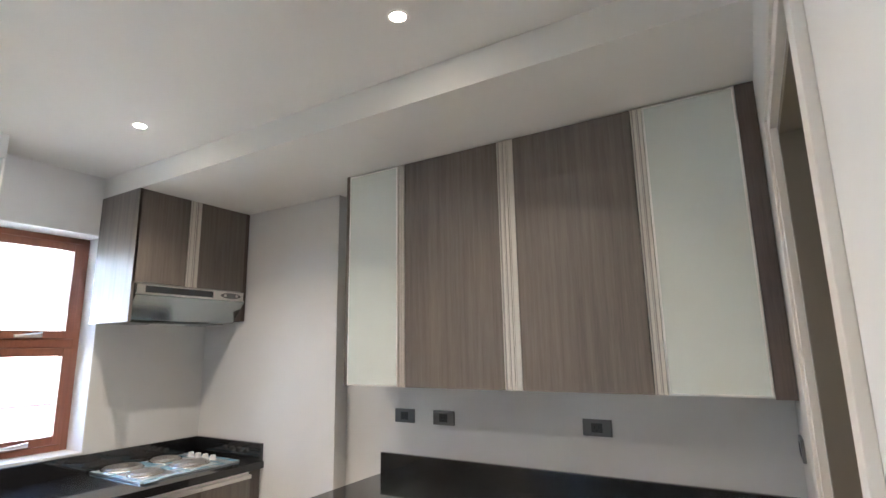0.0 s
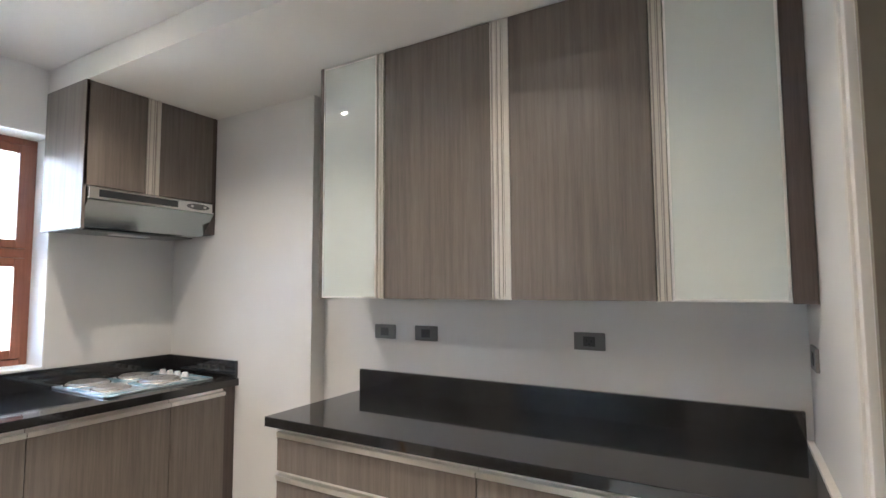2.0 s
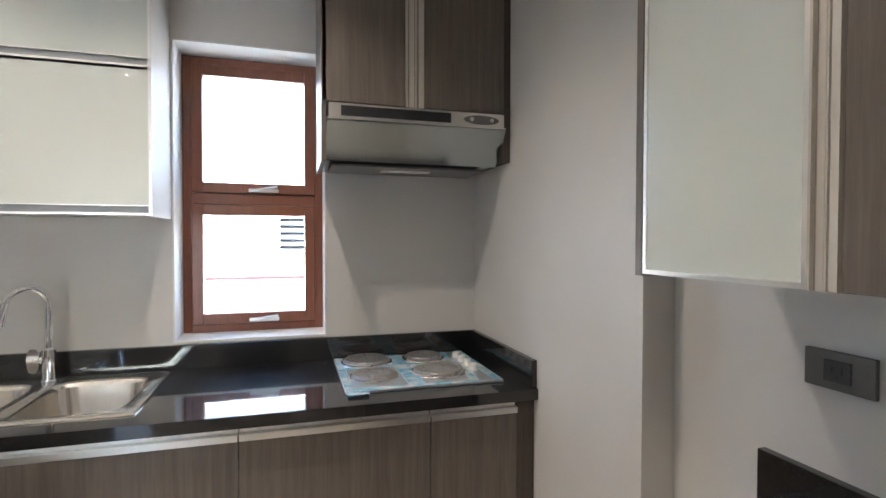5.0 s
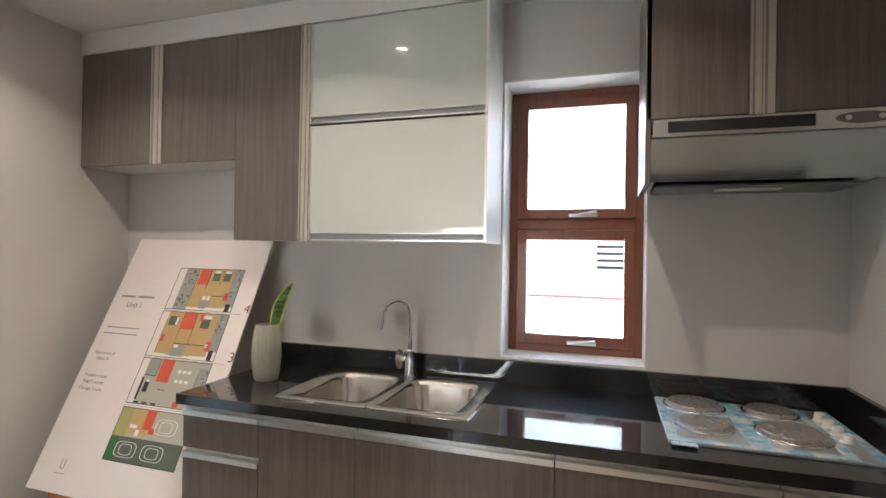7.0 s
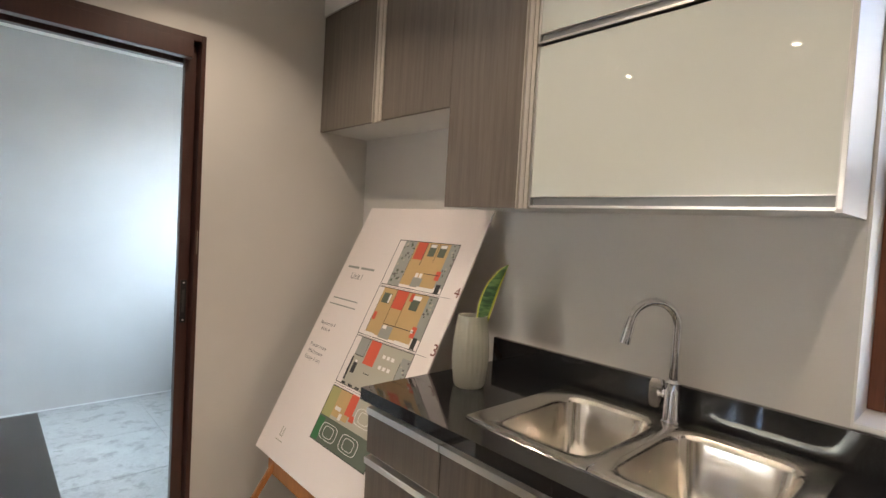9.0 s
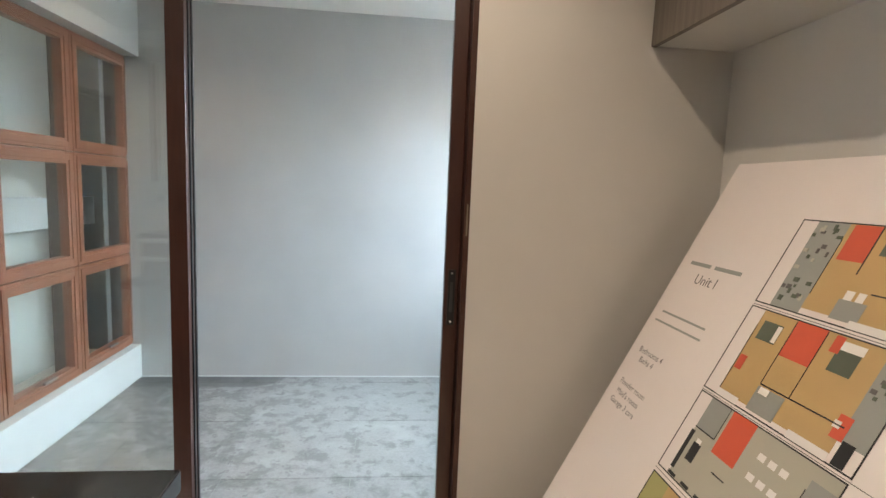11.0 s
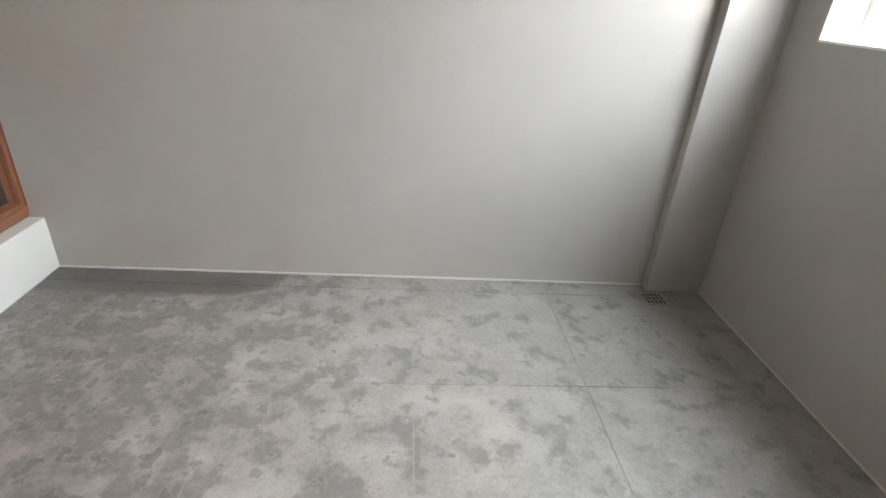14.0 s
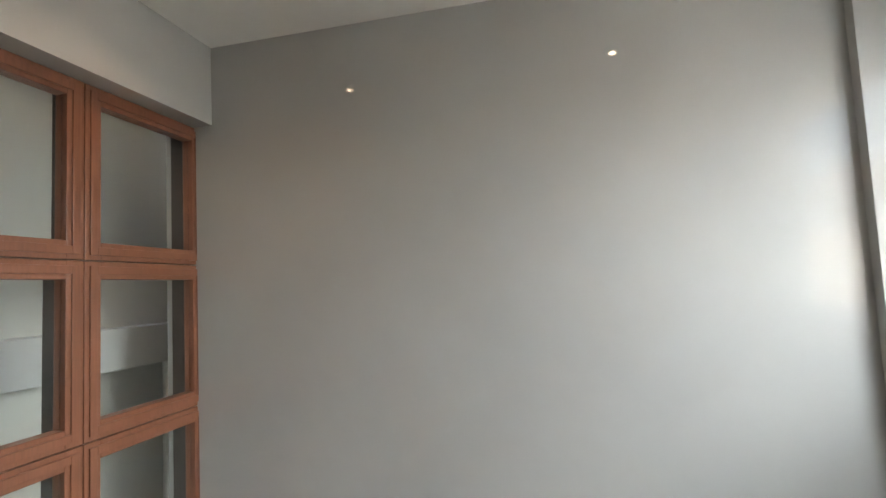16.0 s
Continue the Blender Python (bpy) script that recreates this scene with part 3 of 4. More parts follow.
TOP = 2.425
c = thing("wall_cabinet", (-2.6, -0.5, 1.865), "short wall cabinet with grey-brown doors above an empty bay", "cabinet", "wall cabinets over the sink")
cab_body_x(c, -1.018, -0.066, 1.863, TOP)
part("door", boxes((HF - FT, HF, -1.016, -0.562, 1.860, TOP), bevel=0.0012), M_LAM, c)
alu_vx(-0.560, -0.492, 1.856, TOP, c)
part("door", boxes((HF - FT, HF, -0.490, -0.067, 1.860, TOP), bevel=0.0012), M_LAM, c)
c = thing("wall_cabinet", (-2.6, 0.1, 1.497), "tall grey-brown laminate wall cabinet", "cabinet", "wall cabinets over the sink")
cab_body_x(c, -0.064, 0.300, 1.497, TOP)
part("door", boxes((HF - FT, HF, -0.065, 0.270, 1.495, TOP), bevel=0.0012), M_LAM, c)
alu_vx(0.272, 0.318, 1.492, TOP, c)
c = thing("wall_cabinet", (-2.6, 0.7, 1.497), "wall cabinet with two lift-up white glass doors", "cabinet", "wall cabinets over the sink")
cab_body_x(c, 0.301, 1.088, 1.497, TOP)
for z0, z1 in ((1.530, 1.985), (2.027, TOP)):
    d = part("door", boxes((HF - FT, HF - 0.002, 0.328, 1.092, z0, z1)), M_GLASSDOOR, c, "white back-painted glass lift-up door")
    part("door_rim", boxes((HF - FT, HF, 0.320, 0.328, z0 - 0.03, z1), (HF - FT, HF, 1.092, 1.100, z0 - 0.03, z1), (HF - FT, HF + 0.004, 0.328, 1.092, z0 - 0.034, z0 - 0.027), (HF - FT, HF - 0.001, 0.328, 1.092, z0 - 0.003, z0)), M_ALU, d, "aluminium grip rail and rim")
    part("grip_recess", boxes((HF - FT, HF - 0.013, 0.328, 1.092, z0 - 0.027, z0 - 0.003)), M_RECESS, d, "grey recessed finger grip")
part("side_panel", boxes((WEST + 0.001, HF - 0.001, 1.089, 1.1015, 1.493, TOP)), M_CARCASS, c, "pale side panel lit by the window")

# ---- hob cabinet and hood ----
GF = -2.352
c = thing("hob_cabinet", (-2.55, 2.0, 1.74), "grey-brown wall cabinet built round the cooker hood", "cabinet")
part("side_panel", boxes((WEST + 0.001, GF, 1.655, 1.671, 1.69, SOFFIT - 0.002)), M_LAM, c)
part("body", boxes((WEST + 0.001, GF - FT - 0.002, 1.672, 2.345, 1.895, SOFFIT - 0.002)), M_CARCASS, c)
part("door", boxes((GF - FT, GF, 1.657, 1.952, 1.90, SOFFIT - 0.004), bevel=0.0012), M_LAM, c)
alu_vx(1.954, 2.022, 1.897, SOFFIT - 0.004, c, GF)
part("door", boxes((GF - FT, GF, 2.024, 2.340, 1.90, SOFFIT - 0.004), bevel=0.0012), M_LAM, c)
part("filler_panel", boxes((WEST + 0.001, GF - 0.004, 2.342, PIER - 0.001, 1.715, SOFFIT - 0.002)), M_LAM_DARK, c)
M_HOOD = brushed("hood_steel", (0.40, 0.43, 0.435), 0.15, (1, 0.05, 1), 0.005)
hood = thing("cooker_hood", (-2.5, 2.0, 1.74), "slim stainless steel under-cabinet cooker hood", "cooker hood")
part("body", prism([(WEST + 0.003, 1.70), (-2.44, 1.715), (-2.335, 1.835), (-2.335, 1.892), (WEST + 0.003, 1.892)], "y", 1.675, 2.335), M_HOOD, hood)
part("front_strip", boxes((-2.335, -2.330, 1.678, 2.332, 1.838, 1.890), bevel=0.001), M_ALU, hood)
part("window_strip", boxes((-2.330, -2.3285, 1.72, 2.12, 1.846, 1.882)), M_STRIP, hood, "dark glossy strip")
part("control_panel", prism([(2.24 + 0.07 * math.cos(i * math.pi / 12), 1.864 + 0.017 * math.sin(i * math.pi / 12)) for i in range(24)], "x", -2.330, -2.327), M_PLATE, hood, "oval grey control panel")
for y in (2.20, 2.28):
    bt = bmesh.new()
    rod(bt, (-2.328, y, 1.864), (-2.320, y, 1.864), 0.008, 0.007, 16)
    part("button", bt, M_ALU, hood)
part("lip", prism([(-2.446, 1.708), (-2.430, 1.704), (-2.328, 1.828), (-2.331, 1.838)], "y", 1.672, 2.338), M_HOOD, hood)
part("edge_trim", boxes((-2.336, -2.326, 1.672, 2.338, 1.8345, 1.8400)), M_ALU, hood)
part("filter", boxes((-2.72, -2.48, 1.70, 2.31, 1.693, 1.700)), M_PLATE, hood, "dark mesh grease filter")
part("lamp_cover", boxes((-2.60, -2.55, 1.90, 2.10, 1.688, 1.693), bevel=0.001), M_WHITE, hood)

# ---- island ----
solid("island_countertop", boxes((-1.325, -0.42, -0.27, 0.62, CTR - 0.038, CTR), bevel=0.0025), M_GRANITE, "polished black granite island top", "countertop")
isl = thing("island_cabinet", (-0.87, 0.17, 0), "grey-brown laminate island cabinet under a black top", "cabinet")
part("body", boxes((-1.285, -0.46, -0.25, 0.60, 0.09, CTR - 0.040)), M_LAM, isl)
part("plinth", boxes((-1.25, -0.49, -0.22, 0.57, 0, 0.089)), M_LAM_DARK, isl)
for y0, y1 in ((-0.25, 0.175), (0.175, 0.60)):
    d = part("door", boxes((-1.305, -1.287, y0 + 0.002, y1 - 0.002, 0.10, 0.832), bevel=0.001), M_LAM, isl)
    part("grip_profile", boxes((-1.311, -1.287, y0 + 0.002, y1 - 0.002, 0.833, 0.839), (-1.311, -1.307, y0 + 0.002, y1 - 0.002, 0.820, 0.833), (-1.290, -1.286, y0 + 0.002, y1 - 0.002, 0.839, 0.856)), M_ALU, d, "aluminium grip profile")

# ---- presentation board on its easel ----
BO = Vector((-2.139, -0.865, 0.40))
BU, BV = Vector((0, 1, 0)), Vector((-0.56, 0, 1.10)).normalized()
BN = BU.cross(BV)
BW, BH = 0.843, 1.232


def on_board(u, v, d=0.0):
    return BO + BU * u + BV * v + BN * d


def slab(u0, u1, v0, v1, d0, d1):
    bm = bmesh.new()
    lo = [bm.verts.new(on_board(u, v, d0)) for u, v in ((u0, v0), (u1, v0), (u1, v1), (u0, v1))]
    hi = [bm.verts.new(on_board(u, v, d1)) for u, v in ((u0, v0), (u1, v0), (u1, v1), (u0, v1))]
    bm.faces.new(lo[::-1]), bm.faces.new(hi)
    for i in range(4):
        bm.faces.new((lo[i], lo[(i + 1) % 4], hi[(i + 1) % 4], hi[i]))
    return bm


def join(*bms):
    out = bmesh.new()
    for b in bms:
        me = bpy.data.meshes.new("tmp")
        b.to_mesh(me)
        b.free()
        out.from_mesh(me)
        bpy.data.meshes.remove(me)
    return out


M_BOARD = paint("white_foam_board", (0.76, 0.70, 0.68), 0.5, blotch=0.015, relief=0.02)
board = thing("presentation_board", tuple(BO), "white foam board printed with four floor plans, leaning on an easel", "board")
sheet = part("sheet", slab(0, BW, 0, BH, -0.006, 0.0), M_BOARD, board)

M_EASEL = timber_paint("orange_pine", (0.42, 0.17, 0.045), 0.45)
easel = thing("easel", (-2.2, -0.45, 0), "orange-stained wooden display easel holding the board", "easel")


def bar(a, b, w, t):
    a, b = Vector(a), Vector(b)
    d = b - a
    m = Matrix.Translation((a + b) / 2) @ d.to_track_quat("Z", "Y").to_matrix().to_4x4() @ Matrix.Diagonal((w, t, d.length, 1))
    bm = bmesh.new()
    bmesh.ops.create_cube(bm, size=1.0, matrix=m)
    bmesh.ops.bevel(bm, geom=list(bm.edges), offset=0.003, segments=2, affect="EDGES")
    return bm


# ---- sliding door to the service room ----
door = thing("door_2", (-1.0, -1.1, 0), "dark brown sliding glass door, one half open", "", kind="structure")
x0, x1, h = DOOR
part("jamb", boxes((x0, x0 + 0.018, -1.175, SOUTH + 0.004, 0, h), bevel=0.002), M_DOORFRAME, door)
stile = part("parked_leaf_stile", boxes((x0 + 0.022, -1.848, -1.102, -1.066, 0.013, h - 0.030), (x0 + 0.018, x0 + 0.022, -1.100, -1.080, 0.013, h - 0.030), bevel=0.002), M_DOORFRAME, door)
part("jamb", boxes((x1 - 0.050, x1, -1.175, SOUTH + 0.004, 0, h), bevel=0.002), M_DOORFRAME, door)
part("head", boxes((x0 + 0.018, x1 - 0.050, -1.175, SOUTH + 0.004, h - 0.028, h), (x0 + 0.050, x1 - 0.050, -1.060, SOUTH + 0.006, h - 0.100, h - 0.028), (x0 + 0.050, x1 - 0.050, -1.175, -1.140, h - 0.100, h - 0.028), bevel=0.002), M_DOORFRAME, door)
part("track", boxes((x0 + 0.050, x1 - 0.050, -1.175, SOUTH + 0.004, 0.0, 0.012), (x0 + 0.050, x1 - 0.050, -1.082, -1.078, 0.012, 0.024), (x0 + 0.050, x1 - 0.050, -1.127, -1.123, 0.012, 0.024)), M_DOORFRAME, door)
part("lock_plate", boxes((-1.884, -1.860, -1.066, -1.062, 0.940, 1.127), bevel=0.0012), M_BLACK, stile, "black recessed lock plate with two screws")
part("lock_slot", boxes((-1.877, -1.867, -1.062, -1.0612, 0.985, 1.085)), M_PLATE_IN, stile)
for z in (0.952, 1.115):
    bt = bmesh.new()
    rod(bt, (-1.872, -1.0625, z), (-1.872, -1.0605, z), 0.0035, n=12)
    part("screw", bt, M_ALU, stile)


part("tape_strip", boxes((-1.909, -1.904, SOUTH + 0.004, SOUTH + 0.0046, 1.244, 1.345)), M_JAMB, door, "leftover strip of pale masking tape")


def sliding_panel(px0, px1, y, name):
    w, d = 0.055, 0.034
    p = part("sliding_panel", boxes((px0, px0 + w, y - d / 2, y + d / 2, 0.025, 2.068), (px1 - w, px1, y - d / 2, y + d / 2, 0.025, 2.068), (px0 + w, px1 - w, y - d / 2, y + d / 2, 1.998, 2.068), (px0 + w, px1 - w, y - d / 2, y + d / 2, 0.025, 0.105), bevel=0.002), M_DOORFRAME, door)
    pane("pane", y, px0 + w, px1 - w, 0.105, 1.998, p, "y")
    part("gasket", boxes((px0 - 0.004, px0, y - d / 2, y - d / 2 + 0.010, 0.025, 2.068)), M_BLACK, p, "black rubber gasket")
    return p


sliding_panel(-1.040, -0.205, -1.080, "a")
sliding_panel(-1.033, -0.203, -1.125, "b")

# ---- brown window wall of the service room ----
wx = thing("window_2", (0.1, -2.1, 0.235), "reddish-brown framed glazing, two columns of awning sashes on a curb", "", kind="structure")
cols = [(-3.097, -2.482), (-2.478, -1.872), (-1.868, -1.176)]
rows = [(0.236, 0.868), (0.872, 1.510), (1.514, 2.163)]
for y0, y1 in cols:
    for z0, z1 in rows:
        sash = part("sash", join(frame_x(0.095, 0.150, y0, y1, z0, z1, 0.066, 0.003), frame_x(0.088, 0.095, y0 + 0.018, y1 - 0.018, z0 + 0.018, z1 - 0.018, 0.030, 0.002)), M_FRAME, wx)
        pane("pane", 0.12, y0 + 0.066, y1 - 0.066, z0 + 0.066, z1 - 0.066, sash)
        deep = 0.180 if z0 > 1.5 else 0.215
        # strip added beyond the pane, its near-black colour standing for shade
        part("shaded_stile", boxes((0.150, deep if y0 > -3 else 0.225, y0, y0 + 0.052, z0, z1)), M_STILE_SHADE, sash, "strip outside the sash, coloured near black for shade")
        if z0 > 0.3:
            continue
        hb = boxes((0.072, 0.088, (y0 + y1) / 2 - 0.05, (y0 + y1) / 2 + 0.05, z0 + 0.066, z0 + 0.080), bevel=0.004)
        part("latch", hb, M_PLATE, sash, "small dark latch")

# light well behind it
# wall carried up to 3.78 so that direct sun stays off the glazing
setting("wall_light_well", boxes((0.75, 0.95, -3.65, -1.02, -0.13, 3.78), (0.66, 0.75, -1.17, -1.02, -0.13, 3.1)), M_WELL, "grey-green rendered wall of a light well")
solid("ledge", boxes((0.60, 0.75, -3.58, -1.18, 1.02, 1.225), bevel=0.004), M_CURB, "pale concrete ledge on the light well wall", "ledge")
# slab out of view, added to cut the light on the upper panes
setting("ceiling_well_blocker", boxes((0.25, 0.42, -3.56, S_NORTH, 2.95, 3.1), (0.0, 0.25, -3.56, -3.2, 2.54, 3.1)), M_WELL, "unseen slab over the light well, added to dim its upper part")
setting("wall_light_well_end", boxes((0.0, 0.95, -3.80, -3.65, -0.13, 3.1), (0.0, 0.255, -3.65, -3.2, -0.13, 2.54)), M_JAMB, "dark grey-brown end wall of the light well")
# white post in place of the brightly lit corner edge below the ledge
pp = bmesh.new()
rod(pp, (0.70, -3.545, -0.13), (0.70, -3.545, 1.02), 0.022, n=20)
solid("lit_edge_post", pp, M_WHITE, "white upright post standing for a lit wall edge under the ledge", "pipe", smooth=0.6)

# unseen upper storey and roof of this building, added to block the sun
setting("roof", boxes((-3.06, 1.1, S_NORTH, 2.615, 2.72, 4.0), (-3.06, 0.25, -3.2, S_NORTH, 2.72, 4.0), (1.1, 8.3, -4.1, 2.615, 2.72, 2.95)), M_OUT, "unseen white block above the rooms, added to keep the sun out")

# ---- sink and tap ----
def superloop(cx, cy, hx, hy, z, n=64, p=6.0):
    out = []
    for i in range(n):
        a = 2 * math.pi * i / n
        c, q = math.cos(a), math.sin(a)
        r = 1 / (abs(c) ** p + abs(q) ** p) ** (1 / p)
        out.append((cx + hx * r * c, cy + hy * r * q, z))
    return out


def loft(loops, cap=True):
    bm = bmesh.new()
    rings = [[bm.verts.new(v) for v in lp] for lp in loops]
    n = len(rings[0])
    for p, q in zip(rings, rings[1:]):
        for i in range(n):
            bm.faces.new((p[i], p[(i + 1) % n], q[(i + 1) % n], q[i]))
    if cap:
        bm.faces.new(rings[-1])
    return bm


sink = thing("kitchen_sink", (-2.455, 0.733, CTR), "double-bowl stainless steel sink set into black granite", "sink")
SX, SHX = -2.455, 0.250
for cy, hy, by, bh in ((0.5455, 0.1895, 0.560, 0.150), (0.9225, 0.1875, 0.910, 0.155)):
    z = CTR
    loops = [superloop(SX, cy, SHX, hy, z + 0.0005, p=60), superloop(SX, cy, SHX - 0.003, hy - (0.0), z + 0.007, p=60), superloop(SX, cy, SHX - 0.012, hy - 0.0, z + 0.0075, p=60),
             superloop(SX + 0.018, by, 0.196, bh, z + 0.006, p=7), superloop(SX + 0.018, by, 0.190, bh - 0.006, z + 0.001, p=6.5), superloop(SX + 0.018, by, 0.185, bh - 0.010, z - 0.012, p=6),
             superloop(SX + 0.018, by, 0.172, bh - 0.020, z - 0.12, p=5), superloop(SX + 0.018, by, 0.150, bh - 0.038, z - 0.158, p=4), superloop(SX + 0.018, by, 0.10, 0.08, z - 0.166, p=2.4), superloop(SX + 0.018, by, 0.045, 0.045, z - 0.168, p=2)]
    bowl = part("bowl", loft(loops), M_STEEL, sink, smooth=0.7)
    part("waste", lathe([(0.0001, -0.163), (0.018, -0.164), (0.034, -0.165), (0.044, -0.1665)], (SX + 0.018, by, z), 32), M_CHROME, bowl, "round basket waste", smooth=4)

TX, TY = -2.655, 0.725
tap = thing("kitchen_tap", (TX, TY, CTR + 0.0075), "tall chrome gooseneck mixer tap at the sink", "tap")
part("base", lathe([(0.0001, 0.0), (0.027, 0.0), (0.027, 0.006), (0.023, 0.009), (0.0225, 0.115), (0.017, 0.122), (0.0001, 0.122)], (TX, TY, CTR + 0.0075), 36), M_CHROME, tap, smooth=0.6)
neck = [(TX, TY, 1.02), (TX, TY, 1.10), (TX, TY, 1.180)]
R = 0.066
dx, dy = 0.74, -0.67
for i in range(1, 12):
    a = math.pi - i * math.pi * 0.90 / 11
    q = R + R * math.cos(a)
    neck.append((TX + dx * q, TY + dy * q, 1.180 + R * math.sin(a)))
part("spout", tube(neck, 0.0125, 18), M_CHROME, tap, smooth=0.8)
ex, ey, ez = neck[-1]
part("spray_head", tube([(ex, ey, ez), (ex + dx * 0.008, ey + dy * 0.008, ez - 0.03), (ex + dx * 0.018, ey + dy * 0.018, ez - 0.075)], [0.0135, 0.0155, 0.0165], 18), M_CHROME, tap, smooth=0.6)
lev = prism([(TY - 0.043 + 0.019 * math.copysign(abs(math.cos(i * math.pi / 16)) ** 0.7, math.cos(i * math.pi / 16)), 0.985 + 0.043 * math.copysign(abs(math.sin(i * math.pi / 16)) ** 0.8, math.sin(i * math.pi / 16))) for i in range(32)], "x", TX + 0.004, TX + 0.016)
rod(lev, (TX, TY - 0.018, 0.985), (TX + 0.009, TY - 0.040, 0.985), 0.013, 0.012, 18)
part("lever", lev, M_CHROME, tap, "flat chrome lever", smooth=0.6)

# ---- hob ----
M_FILM = mat_new("blue_protective_film", (0.45, 0.66, 0.78), 0.14, coat=0.4)
fv = coords(M_FILM, kind="World")
base(M_FILM, ramp(M_FILM, noise_tex(M_FILM, fv, 16, 5, 0.6), [(0.35, (0.10, 0.36, 0.56)), (0.5, (0.42, 0.62, 0.72)), (0.62, (0.72, 0.76, 0.78))]))
bump(M_FILM, noise_tex(M_FILM, fv, 60, 4), 0.5, 0.003)
M_IRON = mat_new("grey_cast_plate", (0.46, 0.45, 0.44), 0.33, 0.75)
iv = coords(M_IRON, kind="World")
rough_of(M_IRON, ramp(M_IRON, noise_tex(M_IRON, iv, 90, 3), [(0.3, (0.22,) * 3), (0.7, (0.45,) * 3)]))
M_HOB = brushed("film_covered_steel", (0.70, 0.76, 0.80), 0.40, (1, 0.05, 1), 0.02)
hob = thing("electric_hob", (-2.465, 2.005, CTR), "four-plate electric hob still wrapped in blue protective film", "hob")
part("body", boxes((-2.712, -2.222, 1.722, 2.288, CTR, CTR + 0.009), bevel=0.003), M_HOB, hob)
part("protective_film", boxes((-2.710, -2.224, 1.724, 1.752, CTR + 0.009, CTR + 0.0105), (-2.710, -2.224, 1.945, 2.005, CTR + 0.009, CTR + 0.0105), (-2.710, -2.224, 2.175, 2.205, CTR + 0.009, CTR + 0.0105), (-2.252, -2.224, 1.752, 1.945, CTR + 0.009, CTR + 0.0105), (-2.252, -2.224, 2.005, 2.175, CTR + 0.009, CTR + 0.0105), (-2.545, -2.52, 1.752, 1.945, CTR + 0.009, CTR + 0.0105), (-2.545, -2.52, 2.005, 2.175, CTR + 0.009, CTR + 0.0105), (-2.710, -2.224, 2.255, 2.286, CTR + 0.009, CTR + 0.0105)), M_FILM, hob, "wrinkled blue plastic film")
for px, py, r in ((-2.632, 1.850, 0.090), (-2.400, 1.845, 0.074), (-2.632, 2.092, 0.074), (-2.402, 2.095, 0.092)):
    pl = part("hot_plate", lathe([(r + 0.008, 0.009), (r + 0.007, 0.016), (r, 0.019), (r - 0.002, 0.024), (r * 0.35, 0.025), (r * 0.30, 0.0225), (0.0001, 0.0225)], (px, py, CTR), 48), M_IRON, hob, smooth=0.5)
    part("steel_ring", lathe([(r + 0.016, 0.009), (r + 0.014, 0.0125), (r + 0.008, 0.0135)], (px, py, CTR), 48), M_STEEL, pl, smooth=0.8)
for i, kx in enumerate((-2.60, -2.53, -2.46, -2.39)):
    part("knob", lathe([(0.021, 0.009), (0.021, 0.012), (0.017, 0.014), (0.0155, 0.031), (0.013, 0.033), (0.0001, 0.033)], (kx, 2.231, CTR), 28), M_WHITE, hob, "pale round control knob", smooth=0.5)
scrap = bmesh.new()
gr = [[scrap.verts.new((-2.222 + 0.035 * i / 4, 1.728 + 0.07 * j / 6, CTR + 0.0025 + 0.006 * abs(math.sin(i * 2.1 + j * 1.7)) + 0.0005 * i)) for j in range(7)] for i in range(5)]
for i in range(4):
    for j in range(6):
        scrap.faces.new((gr[i][j], gr[i + 1][j], gr[i + 1][j + 1], gr[i][j + 1]))
part("loose_film", scrap, M_FILM, hob, "crumpled flap of clear film")

# ---- vase with a leaf ----
M_FROST = mat_new("frosted_ribbed_glass", (0.74, 0.73, 0.63), 0.35, spec=0.5, coat=0.4, coat_rough=0.1)
M_FROST.node_tree.nodes["Principled BSDF"].inputs["Transmission Weight"].default_value = 0.7
M_LEAF = mat_new("snake_plant_leaf", (0.05, 0.12, 0.03), 0.4)
wv = node(M_LEAF, "ShaderNodeTexNoise", Scale=60.0, Detail=3.0)
wire(M_LEAF, coords(M_LEAF, (0.4, 0.4, 1.6), kind="World"), wv.inputs["Vector"])
base(M_LEAF, ramp(M_LEAF, wv.outputs["Fac"], [(0.38, (0.015, 0.05, 0.018)), (0.52, (0.045, 0.11, 0.035)), (0.66, (0.10, 0.19, 0.06))]))
M_LEAF_EDGE = mat_new("yellow_leaf_margin", (0.42, 0.42, 0.06), 0.45)


def ribbed_vase(cx, cy, cz, scale=1.0):
    prof = [(0.046, 0.0), (0.052, 0.012), (0.058, 0.06), (0.061, 0.10), (0.059, 0.15), (0.053, 0.20), (0.047, 0.235)]
    n = 96
    bm = bmesh.new()
    rings = []
    for inner in (0, 1):
        seq = prof if not inner else prof[::-1]
        for r, z in seq:
            ring = []
            for i in range(n):
                a = 2 * math.pi * i / n
                rr = (r - 0.004 * inner) * (1 + (0.013 * math.cos(a * 22 + z * 6) if not inner else 0)) * scale
                ring.append(bm.verts.new((cx + rr * math.cos(a), cy + rr * math.sin(a), cz + max(z, 0.006 * inner) * scale)))
            rings.append(ring)
    for p, q in zip(rings, rings[1:]):
        for i in range(n):
            bm.faces.new((p[i], p[(i + 1) % n], q[(i + 1) % n], q[i]))
    bm.faces.new(rings[0][::-1])
    bm.faces.new(rings[-1])
    return bm


